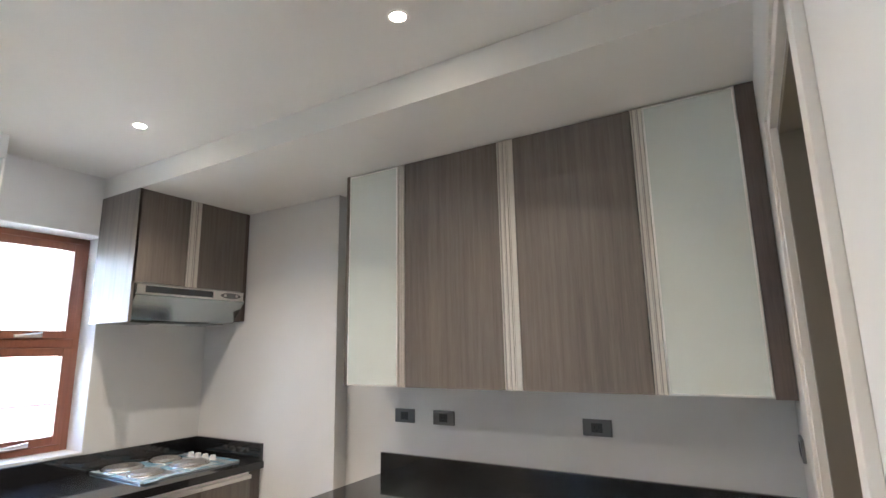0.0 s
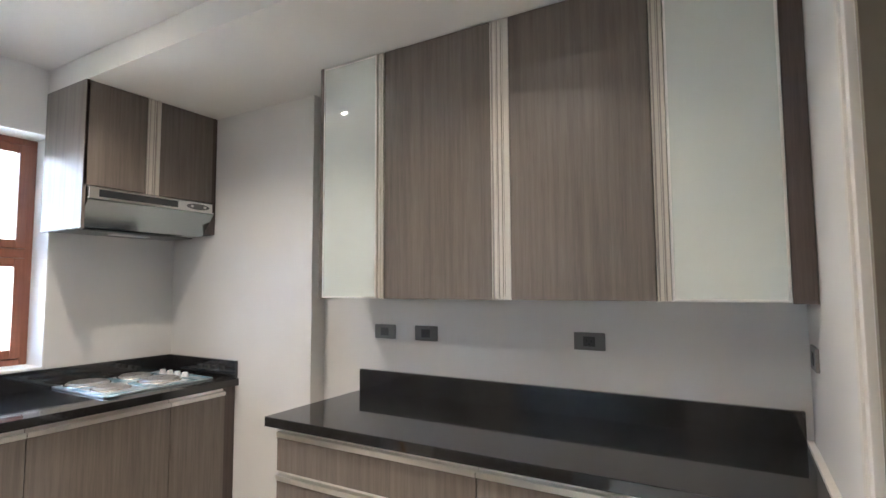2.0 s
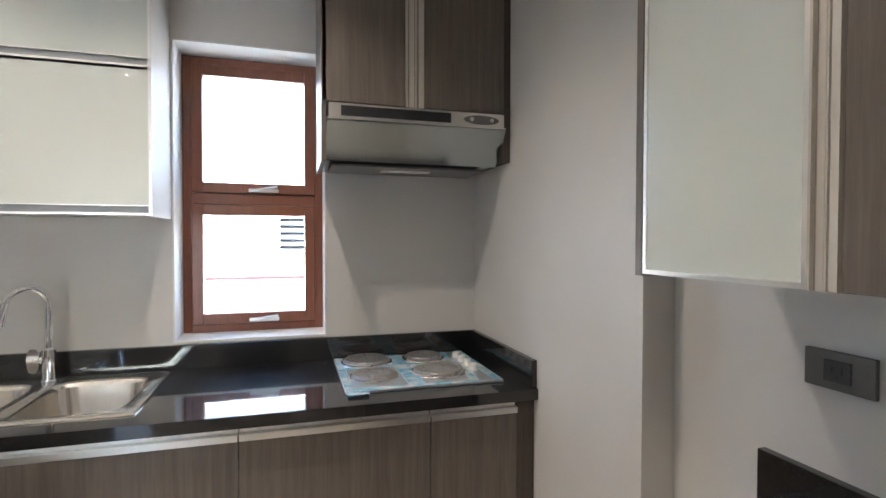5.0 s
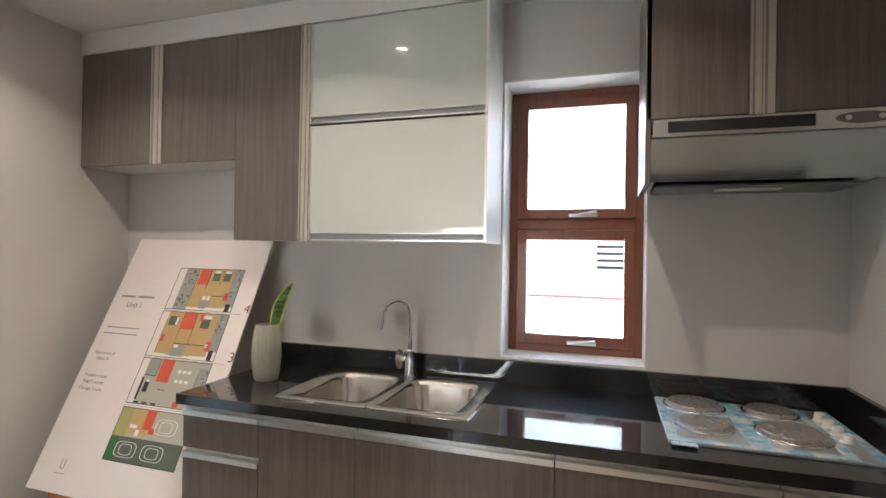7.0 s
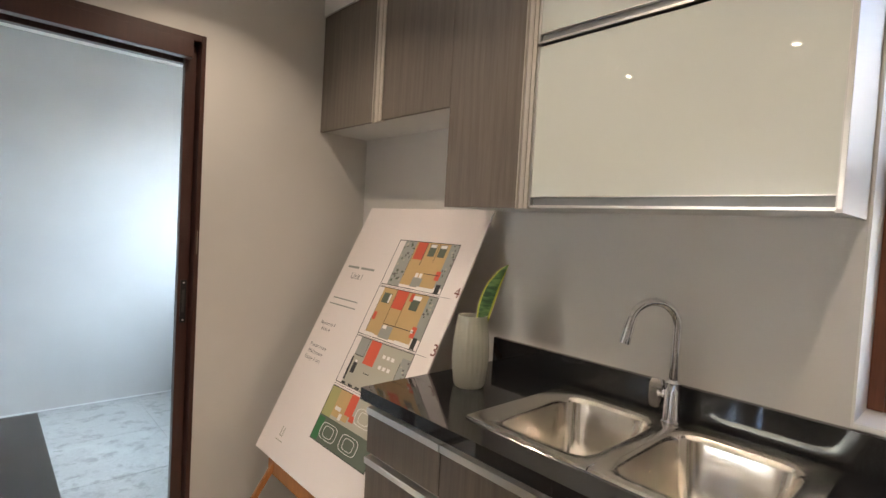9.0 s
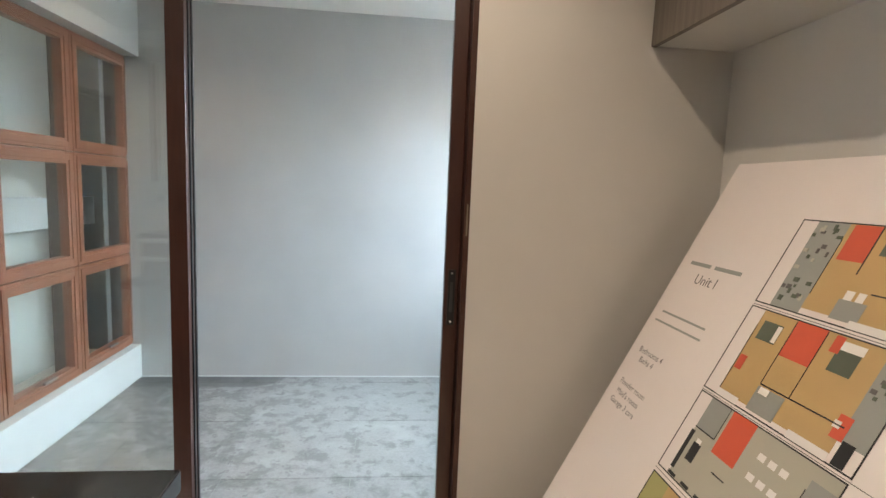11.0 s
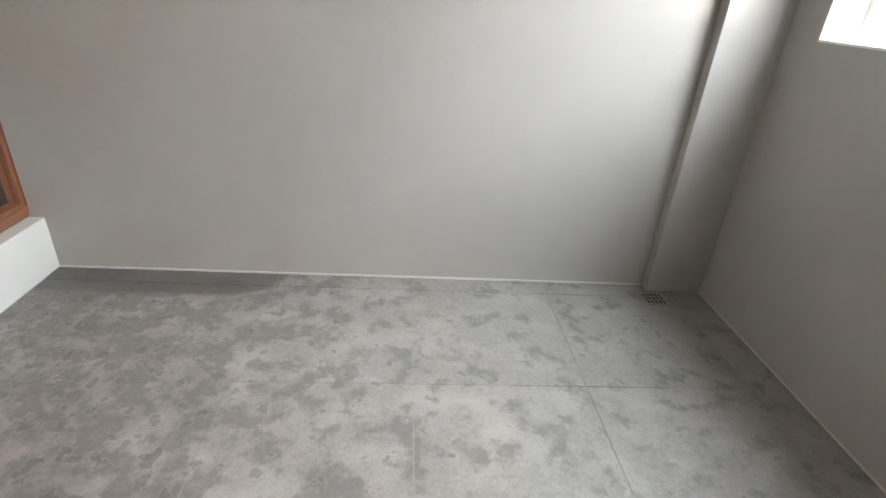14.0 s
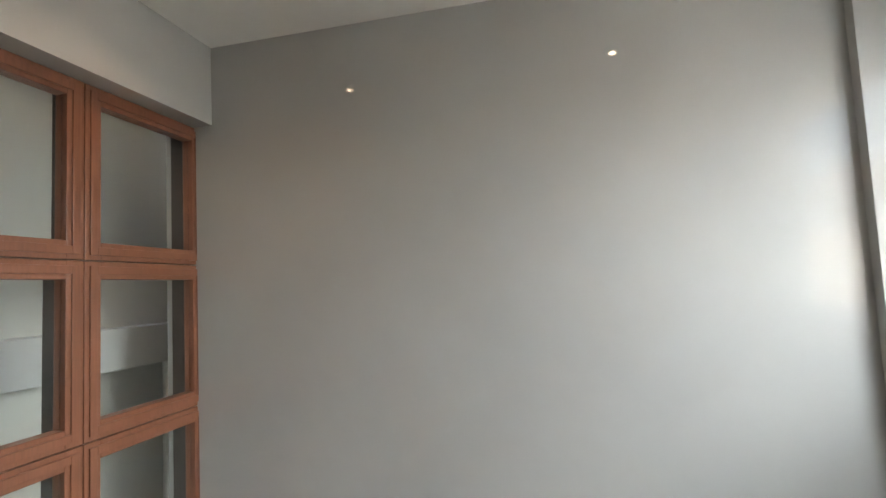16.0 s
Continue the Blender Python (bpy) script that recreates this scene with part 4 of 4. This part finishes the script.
def leaf_mesh(points, widths, side, margin=False, thick=0.0025):
    """A stiff blade along points; margin gives its two pale rims alone."""
    bm = bmesh.new()
    side = Vector(side).normalized()
    rows = []
    for i, (p, w) in enumerate(zip(points, widths)):
        p = Vector(p)
        d = (Vector(points[min(i + 1, len(points) - 1)]) - Vector(points[max(i - 1, 0)])).normalized()
        s = (side - d * side.dot(d)).normalized()
        nn = d.cross(s)
        if margin:
            rows.append([[bm.verts.new(p + s * (k * w * sg) + nn * (h * w * 0.6 + thick * q)) for k, h in ((1.04, 0.30), (0.80, 0.17)) for q in (-1, 1)] for sg in (-1, 1)])
        else:
            rows.append([[bm.verts.new(p + s * (k * w) + nn * (0.30 * abs(k) * w * 0.6 + thick * q * 0.8)) for k in (-1, -0.5, 0, 0.5, 1)] for q in (-1, 1)])
    for a, b in zip(rows, rows[1:]):
        if margin:
            for m in (0, 1):
                o = (0, 1, 3, 2)
                for k in range(4):
                    bm.faces.new((a[m][o[k]], a[m][o[(k + 1) % 4]], b[m][o[(k + 1) % 4]], b[m][o[k]]))
        else:
            for q in (0, 1):
                for k in range(4):
                    bm.faces.new((a[q][k], a[q][k + 1], b[q][k + 1], b[q][k]))
            for k in (0, 4):
                bm.faces.new((a[0][k], a[1][k], b[1][k], b[0][k]))
    return bm


VX, VY = -2.420, 0.158
vase = thing("ribbed_vase", (VX, VY, CTR), "frosted ribbed glass vase on the black granite counter", "vase")
part("body", ribbed_vase(VX, VY, CTR), M_FROST, vase, smooth=0.7)
lp = [Vector((VX - 0.01, VY + 0.005, CTR + 0.02)).lerp(Vector((VX - 0.02, VY + 0.02, CTR + 0.24)), i / 3) for i in range(3)]
tipv = Vector((-2.506, 0.224, 1.308))
for i in range(9):
    u = i / 8
    lp.append(Vector((VX - 0.02, VY + 0.02, CTR + 0.20)).lerp(tipv, u) + Vector((0, -0.018 * math.sin(u * math.pi), 0.012 * math.sin(u * math.pi))))
lw = [0.012, 0.014, 0.016, 0.018, 0.021, 0.024, 0.025, 0.024, 0.021, 0.016, 0.010, 0.0015]
lf = thing("snake_plant_leaf", tuple(lp[0]), "dark green snake plant leaf with a yellow margin in the vase", "plant")
part("blade", leaf_mesh(lp, lw, (-0.5, 0.8, 0)), M_LEAF, lf, smooth=0.9)
part("margin", leaf_mesh(lp, lw, (-0.5, 0.8, 0), True), M_LEAF_EDGE, lf, "yellow leaf margin")

# ---- print on the board ----
INK = {"black": (0.02, 0.02, 0.022), "grey": (0.30, 0.31, 0.29), "wood": (0.50, 0.34, 0.15), "red": (0.62, 0.10, 0.05), "green": (0.03, 0.16, 0.05), "moss": (0.10, 0.12, 0.09), "pale": (0.42, 0.40, 0.33), "olive": (0.36, 0.34, 0.14), "white": (0.74, 0.72, 0.70), "text": (0.12, 0.11, 0.11), "brick": (0.15, 0.03, 0.02)}
INKS = {}
for k, col in INK.items():
    mm = paint("print_" + k, col, 0.55, blotch=0.18 if k in ("wood", "grey", "pale", "olive", "moss") else 0.03, relief=0.01)
    INKS[k] = mm


def printed(patches, depth, parent=None):
    for i, (u0, u1, v0, v1, k) in enumerate(patches):
        top = depth + 0.00005 * i
        part("print_patch", slab(u0, u1, v0, v1, depth - 0.0002, top), INKS[k], parent or sheet)


def plan_box(u0, u1, v0, v1, level=0.0008):
    w = 0.003
    printed([(u0, u1, v1 - w, v1, "black"), (u0, u1, v0, v0 + w, "black"), (u0, u0 + w, v0, v1, "black"), (u1 - w, u1, v0, v1, "black")], level)


def walls(items, level=0.0012):
    printed([(*q, "black") for q in items], level)


# top floor
printed([(0.395, 0.475, 0.852, 1.068, "grey"), (0.475, 0.690, 0.866, 1.068, "wood"), (0.690, 0.742, 0.875, 1.068, "grey")], 0.0005)
printed([(0.487, 0.548, 0.985, 1.066, "red"), (0.570, 0.612, 1.005, 1.062, "moss"), (0.632, 0.674, 1.005, 1.062, "moss"), (0.573, 0.609, 1.046, 1.060, "white"), (0.635, 0.671, 1.046, 1.060, "white"), (0.672, 0.698, 0.905, 0.945, "red"), (0.545, 0.605, 0.862, 0.905, "grey"), (0.552, 0.570, 0.905, 0.925, "white"), (0.578, 0.594, 0.905, 0.925, "white"), (0.590, 0.690, 0.852, 0.868, "white"), (0.700, 0.725, 0.853, 0.890, "black")], 0.0009)
walls([(0.475, 0.477, 0.90, 1.03), (0.548, 0.551, 0.96, 1.066), (0.60, 0.69, 0.925, 0.928), (0.622, 0.624, 0.98, 1.066)])
plan_box(0.350, 0.742, 0.850, 1.070)
rnd = random.Random(5)
printed([(u, u + rnd.uniform(0.006, 0.014), v, v + rnd.uniform(0.006, 0.014), rnd.choice(("moss", "moss", "text", "pale"))) for u, v in [(rnd.uniform(0.397, 0.462), rnd.uniform(0.856, 1.055)) for _ in range(26)]], 0.0012)
printed([(u, u + rnd.uniform(0.005, 0.011), v, v + rnd.uniform(0.005, 0.011), rnd.choice(("moss", "text", "pale"))) for u, v in [(rnd.uniform(0.694, 0.730), rnd.uniform(lo, hi)) for lo, hi in ((0.90, 1.06), (0.67, 0.83), (0.41, 0.57)) for _ in range(12)]], 0.0012)
# third floor
printed([(0.395, 0.690, 0.630, 0.838, "wood"), (0.690, 0.742, 0.660, 0.838, "grey")], 0.0005)
printed([(0.490, 0.565, 0.755, 0.837, "red"), (0.410, 0.465, 0.770, 0.815, "moss"), (0.452, 0.464, 0.773, 0.812, "white"), (0.600, 0.650, 0.765, 0.815, "moss"), (0.598, 0.652, 0.810, 0.828, "white"), (0.585, 0.605, 0.800, 0.835, "red"), (0.400, 0.420, 0.690, 0.725, "red"), (0.672, 0.698, 0.660, 0.705, "red"), (0.668, 0.682, 0.678, 0.692, "white"), (0.488, 0.560, 0.625, 0.680, "grey"), (0.495, 0.520, 0.665, 0.680, "white"), (0.395, 0.460, 0.618, 0.634, "white"), (0.600, 0.690, 0.618, 0.634, "white"), (0.700, 0.724, 0.620, 0.665, "black")], 0.0009)
walls([(0.488, 0.490, 0.685, 0.835), (0.565, 0.567, 0.685, 0.835), (0.49, 0.69, 0.683, 0.686), (0.395, 0.397, 0.62, 0.80)])
plan_box(0.350, 0.745, 0.616, 0.840)
# living floor
printed([(0.395, 0.742, 0.402, 0.606, "pale"), (0.395, 0.460, 0.530, 0.606, "grey"), (0.690, 0.742, 0.402, 0.580, "grey")], 0.0005)
printed([(0.470, 0.540, 0.505, 0.606, "red"), (0.610, 0.640, 0.405, 0.430, "red"), (0.415, 0.440, 0.455, 0.500, "black"), (0.420, 0.435, 0.500, 0.510, "white"), (0.390, 0.402, 0.42, 0.52, "black")], 0.0009)
for i in range(3):
    printed([(0.575 + i * 0.028, 0.593 + i * 0.028, 0.552, 0.566, "white"), (0.575 + i * 0.028, 0.593 + i * 0.028, 0.508, 0.522, "white"), (0.392 + i * 0.05, 0.420 + i * 0.05, 0.404, 0.412, "black")], 0.0009)
walls([(0.460, 0.462, 0.53, 0.606), (0.395, 0.46, 0.528, 0.531), (0.688, 0.690, 0.42, 0.56), (0.50, 0.54, 0.47, 0.473)])
plan_box(0.352, 0.745, 0.400, 0.608)
# garage floor
printed([(0.352, 0.745, 0.162, 0.384, "pale"), (0.352, 0.745, 0.160, 0.262, "moss"), (0.352, 0.400, 0.165, 0.255, "green"), (0.352, 0.420, 0.262, 0.384, "olive"), (0.420, 0.530, 0.275, 0.384, "wood")], 0.0005)
printed([(0.500, 0.550, 0.300, 0.384, "red"), (0.540, 0.57, 0.285, 0.31, "red"), (0.43, 0.47, 0.30, 0.315, "white"), (0.47, 0.49, 0.27, 0.295, "white")], 0.0009)


def car_print(u, v):
    for k, (a, b) in enumerate(((0.058, 0.032), (0.034, 0.022))):
        ring = []
        n = 28
        bm = bmesh.new()
        for i in range(n):
            an = 2 * math.pi * i / n
            c, q = math.cos(an), math.sin(an)
            r = 1 / (abs(c) ** 4 + abs(q) ** 4) ** 0.25
            ring.append([bm.verts.new(on_board(u + a * f * r * c, v + b * f * r * q, 0.0011 + 0.0001 * k)) for f in (1.0, 0.93 if not k else 0.90)])
        for i in range(n):
            p, q = ring[i], ring[(i + 1) % n]
            bm.faces.new((p[0], q[0], q[1], p[1]))
        part("print_line", bm, INKS["white"], sheet)


for u, v in ((0.455, 0.212), (0.600, 0.212), (0.625, 0.320)):
    car_print(u, v)
plan_box(0.352, 0.745, 0.160, 0.384)
printed([(0.350, 0.805, 0.8435, 0.8450, "text"), (0.350, 0.805, 0.6100, 0.6115, "text"), (0.350, 0.745, 0.3915, 0.3930, "text")], 0.0005)


def lettering(body, u, v, size, ink, align="CENTER", parent=None):
    cu = bpy.data.curves.new("lettering", "FONT")
    cu.body, cu.size, cu.align_x, cu.resolution_u = body, size, align, 3
    ob = bpy.data.objects.new("lettering", cu)
    me = bpy.data.meshes.new_from_object(ob)
    bpy.data.objects.remove(ob)
    me.materials.clear()
    me.materials.append(INKS[ink])
    for vert in me.vertices:
        vert.co = on_board(u + vert.co.x, v + vert.co.y, 0.0006) - BO
    t = new("lettering", me)
    t.parent = sheet
    return t


lettering("4", 0.826, 0.852, 0.062, "brick")
lettering("3", 0.832, 0.622, 0.066, "brick")
lettering("Unit I", 0.150, 0.846, 0.042, "text")
lettering("Bedrooms 4", 0.105, 0.602, 0.025, "text")
lettering("Baths 4", 0.105, 0.575, 0.025, "text")
lettering("Powder room", 0.112, 0.492, 0.025, "text")
lettering("Maid's room", 0.112, 0.462, 0.025, "text")
lettering("Garage 3 cars", 0.112, 0.432, 0.025, "text")
printed([(0.045, 0.138, 0.898, 0.909, "grey"), (0.155, 0.262, 0.898, 0.909, "grey"), (0.045, 0.250, 0.736, 0.742, "grey"), (0.035, 0.255, 0.705, 0.711, "grey")], 0.0005)
printed([(0.140, 0.146, 0.095, 0.135, "pale"), (0.160, 0.166, 0.095, 0.135, "pale"), (0.146, 0.160, 0.095, 0.100, "pale"), (0.125, 0.185, 0.075, 0.079, "pale")], 0.0005)

# ---- easel ----
part("ledge", join(bar(on_board(0.13, -0.018, -0.03), on_board(0.72, -0.018, -0.03), 0.030, 0.075)), M_EASEL, easel)
for u, sgn in ((0.17, -0.10), (0.68, 0.10)):
    top = on_board(0.42 + (u - 0.42) * 0.2, 1.0, -0.022)
    knee = on_board(u, -0.03, -0.022)
    dd = (knee - top).normalized()
    foot = knee + dd * (knee.z / -dd.z)
    part("front_leg", bar(top, (foot.x, foot.y, 0.004), 0.034, 0.020), M_EASEL, easel)
part("back_leg", bar(on_board(0.42, 0.95, -0.03), (-2.70, -0.45, 0.004), 0.03, 0.02), M_EASEL, easel)
part("crossbar", bar(on_board(0.25, 0.42, -0.022), on_board(0.60, 0.42, -0.022), 0.03, 0.016), M_EASEL, easel)

# ---- service room floor ----
def wet_tile(name):
    m = mat_new(name, (0.36, 0.36, 0.35), 0.5)
    v = coords(m, kind="World")
    sx = node(m, "ShaderNodeSeparateXYZ")
    wire(m, v, sx.inputs[0])
    fine = noise_tex(m, v, 55, 5, 0.65)
    tone = ramp(m, fine, [(0.3, (0.170, 0.170, 0.167)), (0.7, (0.225, 0.225, 0.221))])
    chalk = noise_tex(m, v, 6, 4, 0.6)
    grit = noise_tex(m, v, 130, 3, 0.7)
    dust = node(m, "ShaderNodeMath")
    dust.operation = "MULTIPLY_ADD"
    wire(m, grit, dust.inputs[0])
    dust.inputs[1].default_value = 0.5
    wire(m, chalk, dust.inputs[2])
    tone = mixc(m, ramp(m, dust.outputs[0], [(0.70, (0, 0, 0)), (0.95, (0.8,) * 3)]), tone, (0.29, 0.29, 0.285))
    # dried splashes, thicker toward the curb side
    spots = noise_tex(m, v, 9.0, 8, 0.60)
    ragged = noise_tex(m, v, 30, 5, 0.65)
    side = node(m, "ShaderNodeMapRange")
    side.inputs["From Min"].default_value, side.inputs["From Max"].default_value = -1.9, -0.1
    side.inputs["To Min"].default_value, side.inputs["To Max"].default_value = -0.065, 0.070
    wire(m, sx.outputs[0], side.inputs["Value"])
    add = node(m, "ShaderNodeMath")
    wire(m, spots, add.inputs[0])
    wire(m, side.outputs[0], add.inputs[1])
    add2 = node(m, "ShaderNodeMath")
    add2.operation = "MULTIPLY_ADD"
    wire(m, ragged, add2.inputs[0])
    add2.inputs[1].default_value = 0.20
    wire(m, add.outputs[0], add2.inputs[2])
    splash = ramp(m, add2.outputs[0], [(0.56, (0, 0, 0)), (0.62, (0.30,) * 3), (0.68, (0.62,) * 3), (0.80, (0.45,) * 3)])
    tone = mixc(m, splash, tone, (0.085, 0.085, 0.083))
    # small crusted blots with a pale rim
    blots = noise_tex(m, v, 17, 5, 0.52)
    add3 = node(m, "ShaderNodeMath")
    wire(m, blots, add3.inputs[0])
    wire(m, side.outputs[0], add3.inputs[1])
    rim = ramp(m, add3.outputs[0], [(0.55, (0, 0, 0)), (0.598, (0.22,) * 3), (0.62, (0, 0, 0))])
    tone = mixc(m, rim, tone, (0.30, 0.30, 0.295))
    tone = mixc(m, ramp(m, add3.outputs[0], [(0.612, (0, 0, 0)), (0.650, (0.50,) * 3), (0.69, (0.35,) * 3)]), tone, (0.080, 0.080, 0.078))
    # single dried drops
    drops = node(m, "ShaderNodeTexVoronoi")
    drops.inputs["Scale"].default_value = 4.2
    wire(m, v, drops.inputs["Vector"])
    pick = node(m, "ShaderNodeSeparateColor")
    wire(m, drops.outputs["Color"], pick.inputs[0])
    few = ramp(m, pick.outputs[0], [(0.55, (0, 0, 0)), (0.56, (0.55,) * 3)])
    spot = ramp(m, drops.outputs["Distance"], [(0.05, (0.7,) * 3), (0.085, (1, 1, 1)), (0.11, (0, 0, 0))])
    tone = mixc(m, mixc(m, 1.0, few, spot, "MULTIPLY"), tone, (0.120, 0.120, 0.117))
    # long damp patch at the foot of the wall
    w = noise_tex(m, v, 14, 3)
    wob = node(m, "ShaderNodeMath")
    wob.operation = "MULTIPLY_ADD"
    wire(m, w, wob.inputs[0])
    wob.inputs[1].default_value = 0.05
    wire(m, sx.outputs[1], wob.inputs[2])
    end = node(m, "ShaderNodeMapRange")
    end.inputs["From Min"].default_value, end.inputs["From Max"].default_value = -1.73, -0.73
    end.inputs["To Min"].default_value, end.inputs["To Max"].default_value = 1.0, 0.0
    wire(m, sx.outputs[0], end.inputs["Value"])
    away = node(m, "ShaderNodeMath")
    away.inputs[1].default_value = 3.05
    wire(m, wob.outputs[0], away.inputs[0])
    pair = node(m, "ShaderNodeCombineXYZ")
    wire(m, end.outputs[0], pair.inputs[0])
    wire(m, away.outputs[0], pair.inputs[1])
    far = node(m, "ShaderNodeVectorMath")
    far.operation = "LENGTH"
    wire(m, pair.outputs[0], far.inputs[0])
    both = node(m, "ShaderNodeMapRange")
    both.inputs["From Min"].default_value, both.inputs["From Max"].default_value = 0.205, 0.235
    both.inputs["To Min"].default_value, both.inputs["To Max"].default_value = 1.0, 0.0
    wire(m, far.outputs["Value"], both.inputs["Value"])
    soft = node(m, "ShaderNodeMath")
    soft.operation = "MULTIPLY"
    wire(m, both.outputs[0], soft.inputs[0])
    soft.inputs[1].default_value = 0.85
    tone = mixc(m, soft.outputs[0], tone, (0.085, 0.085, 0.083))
    info = node(m, "ShaderNodeObjectInfo")
    shade = node(m, "ShaderNodeMapRange")
    shade.inputs["To Min"].default_value, shade.inputs["To Max"].default_value = 0.94, 1.06
    wire(m, info.outputs["Random"], shade.inputs["Value"])
    tone = mixc(m, 1.0, tone, shade.outputs[0], "MULTIPLY")
    base(m, tone)
    rough_of(m, ramp(m, chalk, [(0.35, (0.32,) * 3), (0.7, (0.60,) * 3)]))
    bump(m, mixc(m, 0.35, fine, grit), 0.5, 0.003)
    return m


M_TILE = wet_tile("grey_stone_tile")
M_GROUT = paint("pale_grout", (0.24, 0.24, 0.235), 0.9)
floor_s = setting("floor_service", boxes((-2.86, 0.035, S_BACK, S_NORTH + 0.0, -0.12, -0.002)), M_GROUT, "grey stone-look floor tiles with damp stains")
setting("trim_sealant", boxes((-2.60, 0.035, S_BACK, S_BACK + 0.006, 0.0, 0.007)), M_CURB, "thin white sealant line at the foot of the wall")
setting("trim_sealant_west", boxes((S_WEST, S_WEST + 0.005, -2.995, S_NORTH, 0.0, 0.006)), M_CURB, "thin white sealant line at the foot of the wall")
xs = [-2.858, -2.715, -2.11, -1.51, -0.91, -0.31, 0.034]
ys = [-3.049, -2.94, -2.34, -1.74, -1.168]
g = 0.0015
for x0, x1 in zip(xs, xs[1:]):
    for y0, y1 in zip(ys, ys[1:]):
        bm = boxes((x0 + g, x1 - g, y0 + g, y1 - g, -0.010, 0.0))
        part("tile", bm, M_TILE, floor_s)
drain = thing("floor_drain", (-2.615, -2.925, 0), "small square grated floor drain in the corner", "drain")
part("plate", boxes((-2.665, -2.565, -2.975, -2.875, 0.0, 0.004), bevel=0.001), M_STEEL, drain)
part("slots", boxes(*[(-2.650 + 0.018 * i, -2.640 + 0.018 * i, -2.962 + 0.028 * j, -2.942 + 0.028 * j, 0.004, 0.0045) for i in range(5) for j in range(3)]), M_BLACK, drain)

# ---- plain white window of the service room ----
w3 = thing("window_3", (-2.98, -2.2, 1.12), "bright fixed window with a pale frame", "", kind="structure")
part("window_frame", frame_x(-3.03, -2.99, S_WIN[0], S_WIN[1], S_WIN[2], S_WIN[3], 0.04), M_REVEAL, w3)
pane("pane", -3.01, S_WIN[0] + 0.04, S_WIN[1] - 0.04, S_WIN[2] + 0.04, S_WIN[3] - 0.04, w3)
part("window_sill", boxes((-2.989, S_WEST + 0.003, S_WIN[0] + 0.001, S_WIN[1] - 0.001, S_WIN[2], S_WIN[2] + 0.008)), M_REVEAL, w3)
part("reveal", boxes((-2.989, S_WEST + 0.002, S_WIN[0], S_WIN[0] + 0.006, S_WIN[2] + 0.008, S_WIN[3])), M_REVEAL, w3)

# ---- second vase with a leaf on the island ----
IX, IY = -0.93, 0.235
vase2 = thing("ribbed_vase", (IX, IY, CTR), "frosted ribbed glass vase on the island top", "vase")
part("body", ribbed_vase(IX, IY, CTR), M_FROST, vase2, smooth=0.7)
t0, t1 = Vector((IX, IY, CTR + 0.02)), Vector((-1.176, 0.394, 1.513))
mid = Vector((IX - 0.02, IY + 0.012, CTR + 0.30))
lp2 = [(1 - u) ** 2 * t0 + 2 * u * (1 - u) * (mid + Vector((0.01, -0.01, 0.20))) + u * u * t1 for u in [i / 11 for i in range(12)]]
lf2 = thing("snake_plant_leaf", tuple(t0), "long arching snake plant leaf standing in the island vase", "plant")
part("blade", leaf_mesh(lp2, [0.012, 0.014, 0.016, 0.018, 0.020, 0.021, 0.021, 0.020, 0.018, 0.014, 0.009, 0.0015], (0.5, 0.8, 0.1)), M_LEAF, lf2, smooth=0.9)
